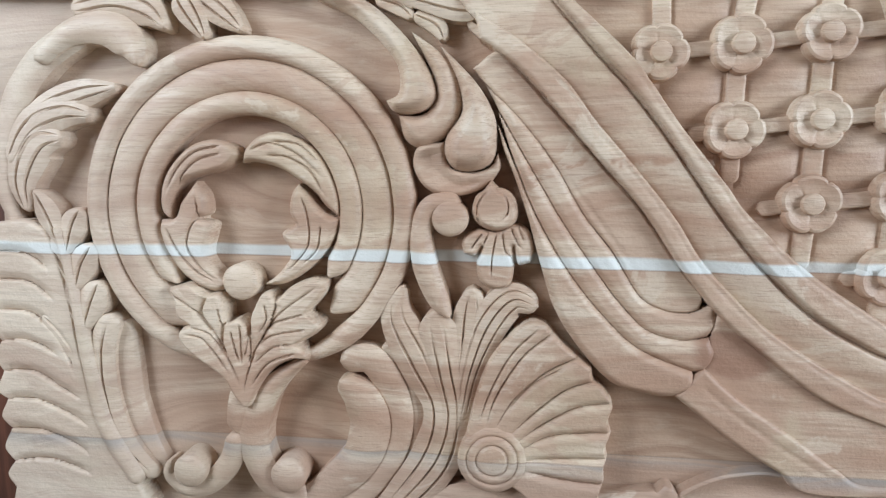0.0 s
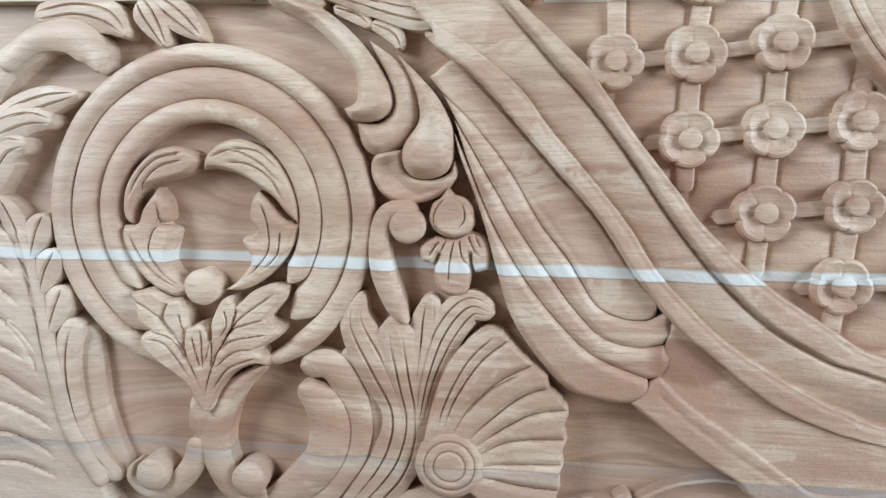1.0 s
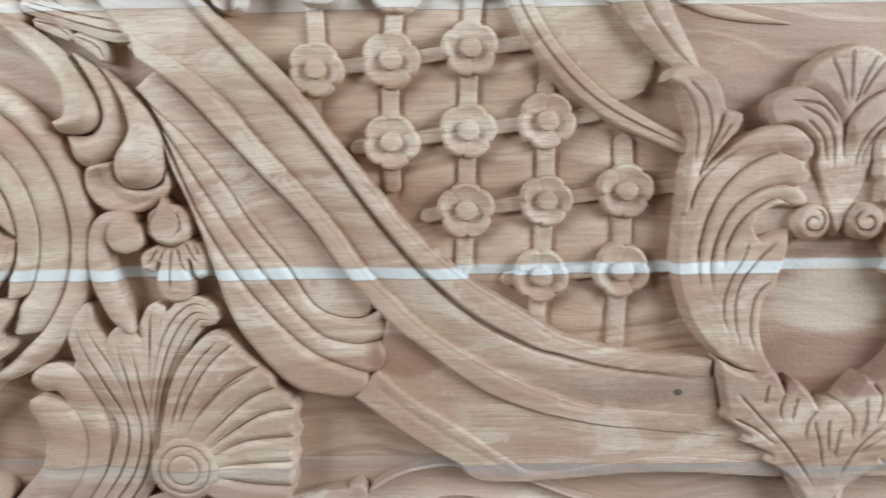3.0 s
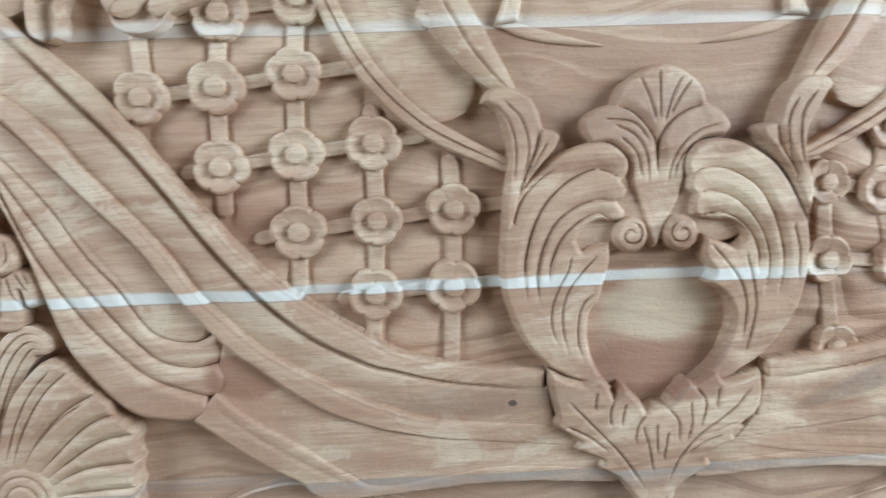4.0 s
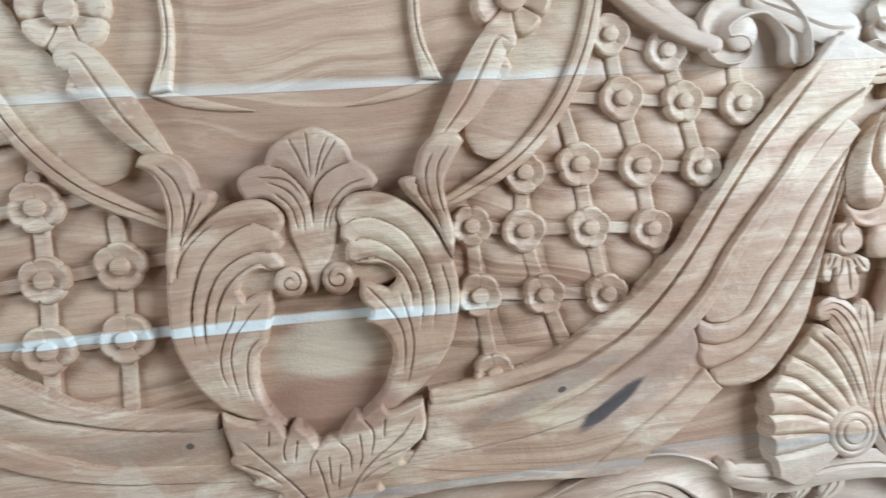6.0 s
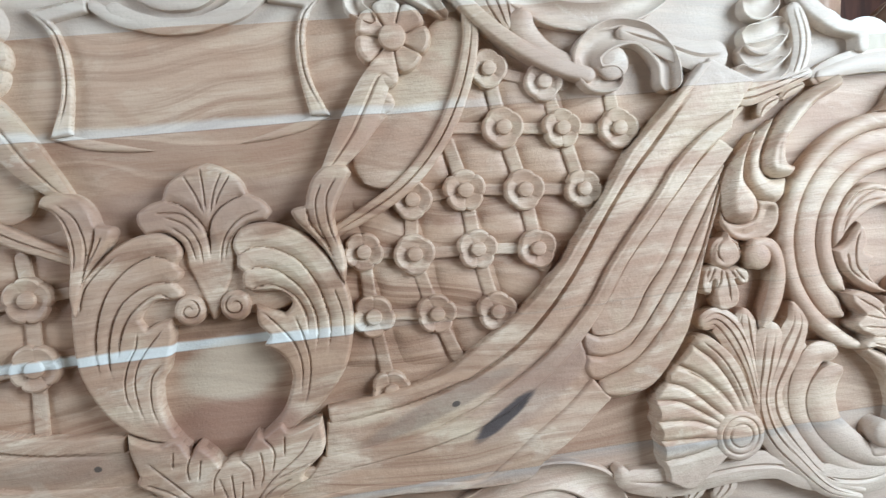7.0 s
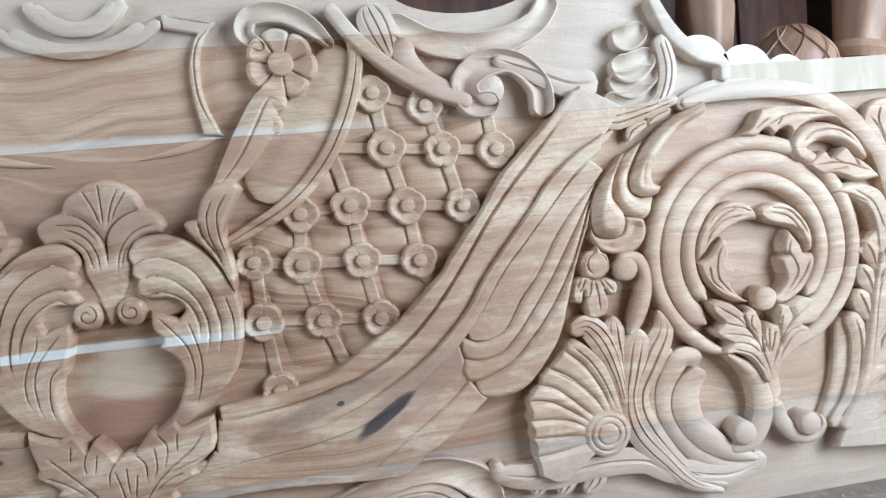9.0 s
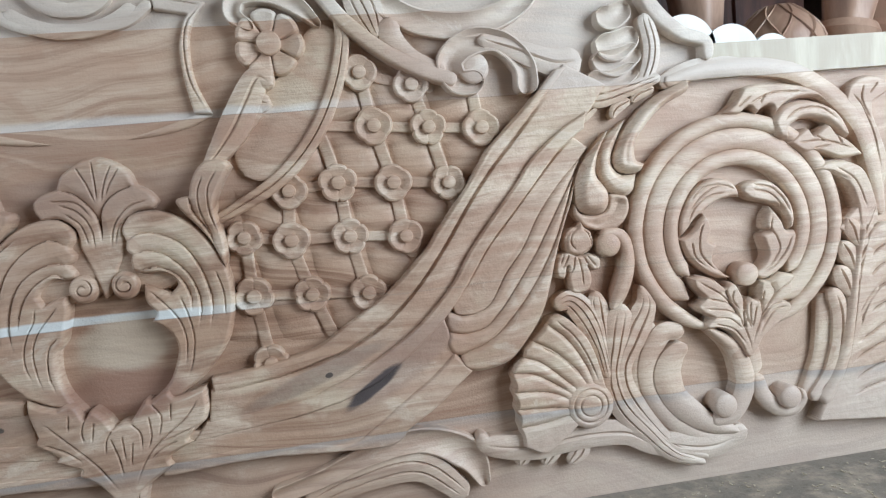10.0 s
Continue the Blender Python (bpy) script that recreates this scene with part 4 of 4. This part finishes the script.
relief("drop_lobe", "L", ((-571, 504, 1), (-569, 489), (-561, 482), (-547, 481), (-534, 486), (-529, 497, 1), (-527, 484), (-538, 470), (-555, 463), (-575, 463), (-588, 471), (-595, 485), (-593, 498), (-585, 502)),
    cuts=(("cove", ((-585, 499), (-577, 483), (-559, 470), (-536, 476))),), high=19, ease=4, edge=0.2)

relief("rim_leaf", "E", ((705, 576, 1), (721, 587), (734, 605, 1), (755, 608), (795, 605), (826, 596), (850, 578, 1), (824, 587), (796, 585), (780, 576), (774, 567, 1), (769, 580), (759, 579), (749, 571, 1), (740, 581), (726, 573)),
    cuts=(("line", ((739, 585), (773, 596), (817, 593))),
          ("line", ((754, 585), (762, 596))),
          ("line", ((725, 582), (743, 594))),), high=21, ease=4)

relief("rim_curl", "E", ((768, 561, 1), (783, 579), (816, 584), (852, 570), (870, 542), (862, 536), (839, 557), (811, 563), (792, 554), (789, 540), (776, 543)),
    cuts=(("line", ((782, 561), (801, 573), (831, 573), (856, 555))),), high=23, ease=6)

relief("rim_leaf", "E", ((789, 535, 1), (813, 551), (823, 542, 1), (842, 553), (853, 542, 1), (870, 532), (890, 513, 1), (858, 511), (828, 521), (809, 522)),
    cuts=(("line", ((800, 534), (836, 534), (877, 520))),
          ("line", ((825, 541), (838, 532))),
          ("line", ((852, 541), (859, 528))),
          ("line", ((821, 526), (844, 528))),), high=21, ease=4)

relief("rim_leaf", "E", ((821, 500, 1), (841, 509), (865, 508, 1), (888, 496), (902, 462), (905, 427), (879, 424, 1), (876, 454), (868, 475), (849, 492)),
    cuts=(("line", ((850, 501), (876, 482), (890, 446))),
          ("line", ((842, 498), (868, 484))),), high=21, ease=4)

relief("rim_leaf", "E", ((846, 424, 1), (862, 438), (880, 454, 1), (897, 434), (907, 402, 1), (884, 411), (865, 417)),
    cuts=(("line", ((858, 424), (881, 433))),), high=19, ease=4)

relief("corner_leaf", "E", ((870, 580, 1), (877, 598), (900, 609), (925, 604), (942, 594, 1), (926, 584), (910, 575), (908, 562, 1), (916, 541), (927, 505), (922, 478), (912, 465, 1), (905, 493), (897, 528), (886, 557)),
    cuts=(("line", ((880, 588), (894, 570), (908, 534), (916, 492))),
          ("line", ((896, 598), (893, 580), (905, 552))),
          ("line", ((915, 599), (903, 586))),), high=15, ease=4)

relief("crest_fan", "M", ((-36, 555, 1), (-30, 569), (-15, 579), (-3, 585), (12, 585), (26, 578), (37, 568), (42, 554, 1), (55, 546), (62, 535), (57, 527, 1), (39, 525), (26, 513), (24, 495), (20, 477), (13, 463), (7, 449), (-2, 437), (-8, 450), (-12, 465), (-17, 479), (-21, 492), (-23, 512), (-37, 524), (-54, 523, 1), (-60, 534), (-59, 545), (-48, 552)),
    cuts=(("back", ((-36, 554), (-20, 548), (-6, 533), (1, 516), (1, 493))),
          ("step", ((42, 553), (24, 547), (11, 537), (4, 522), (2, 498))),
          ("line", ((-14, 576), (-5, 557), (1, 537))),
          ("line", ((21, 576), (13, 560), (6, 537))),
          ("line", ((28, 572), (17, 556), (11, 543))),
          ("line", ((2, 581), (3, 560), (3, 539))),
          ("line", ((-36, 539), (-17, 529), (-7, 511), (-6, 488))),
          ("line", ((-30, 529), (-16, 515), (-11, 493))),
          ("line", ((52, 536), (32, 530), (17, 514), (9, 487))),
          ("line", ((40, 528), (22, 513), (14, 491))),
          ("line", ((-43, 543), (-18, 539), (-4, 522))),), high=16, ease=4, hollow=(3, 478, 32, 4))

relief("crest_ground", "M", ((-70, 468), (-30, 502), (0, 506), (30, 502), (72, 468), (74, 446), (44, 438), (0, 444), (-42, 434), (-70, 438)), high=10, ease=3)

relief("cartouche_frame", "R", ((80, 749, 1), (134, 738, 1), (118, 717), (112, 691), (114, 658), (128, 621, 1), (109, 623, 1), (103, 659), (102, 692), (109, 719), (114, 726, 1), (81, 733, 1)),
    cuts=(("line", ((85, 745), (129, 735))),
          ("line", ((129, 735), (113, 718), (107, 692), (109, 658), (121, 625))),), high=8, ease=2.5, edge=0.4)

relief("cartouche_corner", "R", ((109, 622, 1), (129, 621, 1), (103, 610), (70, 604), (37, 602, 1), (70, 611)),
    cuts=(), high=3.5, ease=3, edge=0.5)


# ---- middle of the crest ----
part("lower_leaf_stem", stroke("G2", 16, ((4, 262, 22), (4, 240, 26), (3, 220, 20), (2, 196, 8)), west, 903), WOOD, headboard)
for u, v, hand in ((-22, 449, 1), (20, 449, -1)):
    rim = [(u + 14.2 * math.cos(radians(a)), v + 15 * math.sin(radians(a))) for a in range(0, 360, 36)]
    spiral = [(u - hand * (12 - a / 55) * math.cos(radians(a)), v + (12 - a / 55) * math.sin(radians(a))) for a in range(90, 560, 30)]
    relief("volute", "M", rim, (("line", spiral),), high=20, ease=4, edge=0.25, grid=0.8)
for sx in (-1, 1):
    part("volute_ball", dome(sx * 0.414, 0.649, 0.017, 0.013, (), west, 0.8), WOOD, headboard)


# ---- flowers ----
def blossom(radius, petals, height, dish, turns=70, groove=0.0009):
    """A carved flower seen from the front, its petals hollow and rounded at the rim."""
    verts, faces = [], []
    rows = [(1.0, -0.004), (1.0, height * 0.62), (0.95, height * 0.93), (0.86, height), (0.72, height * (1 - dish * 0.4)),
            (0.55, height * (1 - dish * 0.8)), (0.36, height * (1 - dish)), (0.0, height * (1 - dish))]
    for f, z in rows:
        for k in range(turns):
            a = 2 * math.pi * k / turns
            lobe = abs(math.cos(petals * a / 2))
            r = radius * f * (0.87 + 0.13 * lobe ** 0.5) * (1 + 0.02 * math.sin(3 * a + 1))
            crease = groove * (1 - lobe) ** 5 if 0.3 < f else 0
            verts.append((r * math.cos(a), -(z - (crease if z > 0 else 0)), r * math.sin(a)))
    for i in range(len(rows) - 1):
        for k in range(turns):
            j = (k + 1) % turns
            faces.append((i * turns + k, i * turns + j, (i + 1) * turns + j, (i + 1) * turns + k))
    return verts, faces


def knob(radius, height, turns=20):
    verts, faces = [], []
    rows = [(1, 0), (1, height * 0.7), (0.9, height * 0.9), (0.6, height), (0.0, height * 1.03)]
    for f, z in rows:
        for k in range(turns):
            a = 2 * math.pi * k / turns
            verts.append((radius * f * math.cos(a), -z, radius * f * math.sin(a)))
    for i in range(len(rows) - 1):
        for k in range(turns):
            j = (k + 1) % turns
            faces.append((i * turns + k, i * turns + j, (i + 1) * turns + j, (i + 1) * turns + k))
    return verts, faces


rosette_mesh = [mesh_of("rosette", *blossom(0.0228, p, 0.0112, 0.24), WOOD) for p in (5, 5, 4)]
knob_mesh = mesh_of("boss", *knob(0.0082, 0.0058), WOOD)


def rosette(u, v, turn, kind, size=1.0):
    ob = new("rosette", rosette_mesh[kind])
    ob.parent = headboard
    ob.matrix_basis = pose(u, BACK, v, 0, turn, 0) @ Matrix.Diagonal((size, 1, size, 1))
    k = new("boss", knob_mesh)
    k.parent = ob
    k.location = (0.0006, -0.0078, 0)
    return ob


def band(points, width, height, seed):
    pts = [(u * 1000, v * 1000, width * 1000) for u, v in points]
    part("lattice_strip", stroke("F", height, pts, west, seed), WOOD, headboard)


dice = random.Random(5)
WEST_COLUMNS = (((-0.428, 0.545), (-0.410, 0.573), (-0.410, 0.625)),
                ((-0.352, 0.475), (-0.352, 0.516), (-0.351, 0.579), (-0.345, 0.636), (-0.343, 0.67)),
                ((-0.296, 0.410), (-0.293, 0.461), (-0.291, 0.524), (-0.289, 0.587), (-0.283, 0.645)),
                ((-0.237, 0.365), (-0.233, 0.407), (-0.229, 0.468), (-0.229, 0.531), (-0.230, 0.562)),
                ((-0.172, 0.340), (-0.168, 0.411), (-0.166, 0.475), (-0.168, 0.520)))
EAST_COLUMNS = (((0.158, 0.345), (0.148, 0.421), (0.145, 0.486)),
                ((0.230, 0.365), (0.211, 0.416), (0.195, 0.478), (0.198, 0.532)),
                ((0.285, 0.385), (0.273, 0.411), (0.259, 0.476), (0.252, 0.536), (0.238, 0.592)),
                ((0.330, 0.445), (0.321, 0.470), (0.313, 0.531), (0.297, 0.595), (0.287, 0.654)),
                ((0.385, 0.500), (0.375, 0.526), (0.358, 0.589), (0.343, 0.637)),
                ((0.425, 0.565), (0.418, 0.584), (0.410, 0.640)))
ROWS = (((-0.265, 0.403), (-0.233, 0.407), (-0.168, 0.411), (-0.11, 0.414)),
        ((-0.330, 0.456), (-0.293, 0.461), (-0.229, 0.468), (-0.166, 0.475), (-0.10, 0.480)),
        ((-0.385, 0.512), (-0.352, 0.516), (-0.291, 0.524), (-0.229, 0.531), (-0.185, 0.536)),
        ((-0.410, 0.573), (-0.351, 0.579), (-0.289, 0.587), (-0.235, 0.592)),
        ((-0.410, 0.630), (-0.345, 0.638), (-0.283, 0.645)),
        ((0.11, 0.423), (0.148, 0.421), (0.211, 0.416), (0.273, 0.411)),
        ((0.12, 0.487), (0.145, 0.486), (0.195, 0.478), (0.259, 0.476), (0.321, 0.470)),
        ((0.198, 0.532), (0.252, 0.536), (0.313, 0.531), (0.375, 0.526)),
        ((0.235, 0.600), (0.297, 0.595), (0.358, 0.589), (0.418, 0.584)),
        ((0.287, 0.654), (0.343, 0.637), (0.370, 0.632)))
for k, line in enumerate(WEST_COLUMNS + EAST_COLUMNS):
    band(line, 0.0130, 3.6, 700 + k)
for k, line in enumerate(ROWS):
    band(line, 0.0110, 3, 740 + k)
ENDS = {(-0.428, 0.545), (-0.410, 0.625), (-0.352, 0.475), (-0.343, 0.67), (-0.296, 0.410), (-0.237, 0.365), (-0.230, 0.562), (-0.172, 0.340),
        (-0.168, 0.520), (0.230, 0.365), (0.285, 0.385), (0.238, 0.592), (0.330, 0.445), (0.385, 0.500), (0.425, 0.565), (0.410, 0.640)}
for line in WEST_COLUMNS + EAST_COLUMNS:
    for u, v in line:
        if (u, v) not in ENDS:
            rosette(u, v, dice.uniform(-25, 25), dice.choice((0, 1, 2) if u > 0 else (0, 0, 1)), dice.uniform(0.94, 1.03) * (0.93 if u > 0 else 1.0))

flower_mesh = mesh_of("flower", *blossom(0.0375, 7, 0.015, 0.35, 126, 0.0042), WOOD)
heart_mesh = mesh_of("flower_heart", *knob(0.0130, 0.0080, 28), WOOD)
for u, v, turn in ((0.195, 0.690, 8), (-0.188, 0.692, -12)):
    f = new("flower", flower_mesh)
    f.parent = headboard
    f.matrix_basis = pose(u, BACK, v, 0, turn, 0)
    k = new("flower_heart", heart_mesh)
    k.parent = f
    k.location = (0, -0.009, 0)

# ---- cushions between the strips of the lattice ----
def cushion(origin, a, b, n=9):
    verts, faces = [], []
    s = np.linspace(-1, 1, n)
    for q in s:
        for p in s:
            f, g = 0.5 + 0.42 * p, 0.5 + 0.42 * q
            rise = 0.0050 * (1 - abs(p) ** 3) * (1 - abs(q) ** 3) - 0.001
            u = origin[0] + a[0] * f + b[0] * g
            v = origin[1] + a[1] * f + b[1] * g
            verts.append((u, BACK - rise - 0.0006 * noise.noise(Vector((u * 90, v * 90, 2.0))), v))
    for i in range(n - 1):
        for k in range(n - 1):
            faces.append((i * n + k, i * n + k + 1, (i + 1) * n + k + 1, (i + 1) * n + k))
    return verts, faces


for sx, start, a, b in ((-1, (-0.291, 0.524), (0.0625, 0.0075), (0.002, 0.0625)), (1, (0.313, 0.531), (-0.0615, 0.0055), (-0.013, 0.0625))):
    for i in range(-3, 4):
        for j in range(-3, 3):
            o = (start[0] + a[0] * i + b[0] * j, start[1] + a[1] * i + b[1] * j)
            mx, mz = o[0] + (a[0] + b[0]) / 2, o[1] + (a[1] + b[1]) / 2
            away = abs(mx)
            if mz < 0.54 - 0.8 * (0.45 - away) - 0.0 and away > 0.2 and mz < 0.56 - 0.85 * (away - 0.45) * -1 - 0.03:
                continue
            if away < 0.12 or away > 0.44 or (mx / 0.27) ** 2 + ((mz - 0.72) / 0.22) ** 2 < 0.9 or mz > 0.68 or mz < 0.33:
                continue
            part("lattice_cushion", cushion(o, a, b), RECESS_WOOD, headboard)


# ---- pale top rail on each shoulder, end of the shoulder ----
for sx in (-1, 1):
    lo, hi = sorted((sx * 0.694, sx * 0.957))
    part("top_rail", box(lo, hi, BACK - 0.012, BACK + 0.045, 0.619, 0.659), PALE, headboard, "pale planed top rail")


# ---- furniture stacked behind ----
def lathe(profile, turns=28, flute=0, depth=0.0):
    verts, faces = [], []
    for r, z in profile:
        for k in range(turns):
            a = 2 * math.pi * k / turns
            rr = r * (1 + depth * math.cos(flute * a)) if flute else r
            verts.append((rr * math.cos(a), rr * math.sin(a), z))
    for i in range(len(profile) - 1):
        for k in range(turns):
            j = (k + 1) % turns
            faces.append((i * turns + k, i * turns + j, (i + 1) * turns + j, (i + 1) * turns + k))
    faces += [tuple(range(turns)), tuple(range((len(profile) - 1) * turns, len(profile) * turns))]
    return verts, faces


def moved(geometry, m):
    v, f = geometry
    return [tuple(m @ Vector(p)) for p in v], f


# a dark bench frame that carries the pieces leaning behind the headboard
bench = tagged(new("bench"), "dark red-brown wooden bench frame behind the headboard", "bench")
part("bench_top", box(-1.25, 1.30, 0.10, 0.62, 0.585, 0.625), DARK, bench)
for x in (-1.18, -0.4, 0.4, 1.2):
    for y in (0.14, 0.56):
        part("leg", box(x - 0.03, x + 0.03, y - 0.03, y + 0.03, FLOOR_Z, 0.585), DARK, bench)
# dark backing added to fill the background behind the stored pieces
backing = tagged(new("dark_backing"), "dark red-brown backing panel added behind the stored pieces", "door")
part("stile", box(-1.2, -1.08, 0.60, 0.64, 0.625, 1.7), DARK, backing)
part("stile", box(1.12, 1.28, 0.60, 0.64, 0.625, 1.7), DARK, backing)
part("panel", box(-1.08, 1.12, 0.61, 0.63, 0.625, 1.7), DARK, backing)

# pale scalloped bracket
bracket = tagged(new("scalloped_bracket"), "pale cream wooden bracket with scalloped top edge", "bracket")
pieces = []
for cx, r, top in ((0.0, 0.044, 0.094), (0.066, 0.042, 0.078), (0.125, 0.032, 0.062)):
    n = 24
    v = [(cx + r * math.cos(math.pi * k / n), y, max(top - r, 0) + r * math.sin(math.pi * k / n)) for y in (0, 0.03) for k in range(n + 1)]
    v += [(cx + r, y, 0) for y in (0, 0.03)] + [(cx - r, y, 0) for y in (0, 0.03)]
    m = n + 1
    front = [*range(m), 2 * m + 2, 2 * m]
    back = [*range(m, 2 * m), 2 * m + 3, 2 * m + 1]
    f = [tuple(front), tuple(back)] + [(front[k], front[(k + 1) % len(front)], back[(k + 1) % len(back)], back[k]) for k in range(len(front))]
    pieces.append((v, f))
part("bracket_body", moved(joined(pieces), pose(0.725, 0.105, 0.625)), CREAM, bracket)

# brown pineapple finial with a cut lattice
finial = tagged(new("pineapple_finial"), "brown turned wooden finial with a cut diamond pattern", "finial")
egg = [(0.062 * math.sin(math.pi * (0.12 + 0.80 * k / 16)) ** 0.8, 0.112 * k / 16) for k in range(17)]
part("finial_body", moved(lathe(egg), pose(0.905, 0.17, 0.625)), BROWN, finial)
for lean in (-1, 1):
    for k in range(9):
        pts, faces = [], []
        a0 = 2 * math.pi * k / 9
        for i in range(15):
            f = i / 14
            a = a0 + lean * 1.3 * f
            r = 0.062 * math.sin(math.pi * (0.12 + 0.80 * f)) ** 0.8 + 0.0006
            for da, dr in ((-0.035, 0), (0, 0.0022), (0.035, 0)):
                pts.append(((r + dr) * math.cos(a + da), (r + dr) * math.sin(a + da), 0.112 * f))
            if i:
                b = (i - 1) * 3
                faces += [(b, b + 1, b + 4, b + 3), (b + 1, b + 2, b + 5, b + 4)]
        part("rib", moved((pts, faces), pose(0.905, 0.17, 0.625)), BROWN, finial)

# brown carved chair legs standing beside it
leg = tagged(new("turned_leg"), "brown carved wooden leg stored on the bench", "furniture leg", group="legs stored on the bench")
curve = [(0.030, 0.0), (0.036, 0.02), (0.028, 0.05), (0.034, 0.10), (0.042, 0.16), (0.036, 0.21), (0.026, 0.26), (0.034, 0.30), (0.030, 0.36)]
part("shaft", lathe(curve, 28, 6, 0.05), BROWN, leg)
part("collar", moved(lathe([(0.040, 0.0), (0.046, 0.012), (0.040, 0.024)]), pose(0, 0, 0.052)), BROWN, leg)
leg.matrix_basis = pose(0.985, 0.15, 0.6256, 0, 12, 0)
for x, y, tilt in ((1.065, 0.17, 14), (1.15, 0.15, 10), (0.835, 0.25, -4), (0.76, 0.36, 3)):
    copy_thing(leg, pose(x, y, 0.6256, 0, tilt, 20))
# short planks under the bench where the floor meets the board's west end
stack = tagged(new("plank"), "dark red-brown plank stored beside the headboard", "plank")
part("plank_body", box(-1.30, -0.97, 0.06, 0.09, FLOOR_Z, 0.60), DARK, stack)


# ---- shavings and chips on the floor along the foot of the headboard ----
def shavings(count, seed):
    rnd = random.Random(seed)
    verts, faces = [], []
    for _ in range(count):
        x, y = rnd.uniform(0.15, 1.05), -abs(rnd.gauss(0.0, 0.13)) - 0.004
        size, turn, curl = rnd.uniform(0.001, 0.0035), rnd.uniform(0, 6.28), rnd.uniform(0.2, 0.9)
        k = len(verts)
        for i in range(4):
            a = (i / 3 - 0.5) * 2
            lift = size * curl * a * a * 0.5 + 0.0004
            for side, up in ((-0.3, 0.0), (0.3, 0.0), (0.3, 0.0006), (-0.3, 0.0006)):
                px, py = a * size, side * size
                verts.append((x + px * math.cos(turn) - py * math.sin(turn), y + px * math.sin(turn) + py * math.cos(turn), FLOOR_Z + lift + up))
            if i:
                p, q = k + (i - 1) * 4, k + i * 4
                faces += [(p + j, p + (j + 1) % 4, q + (j + 1) % 4, q + j) for j in range(4)]
        faces += [(k, k + 1, k + 2, k + 3), (k + 12, k + 13, k + 14, k + 15)]
    return verts, faces


tagged(new("wood_shavings", mesh_of("wood_shavings", *shavings(420, 3), PALE)),
       "pale wood chips and shavings scattered on the concrete floor", "wood shavings", kind="stuff")
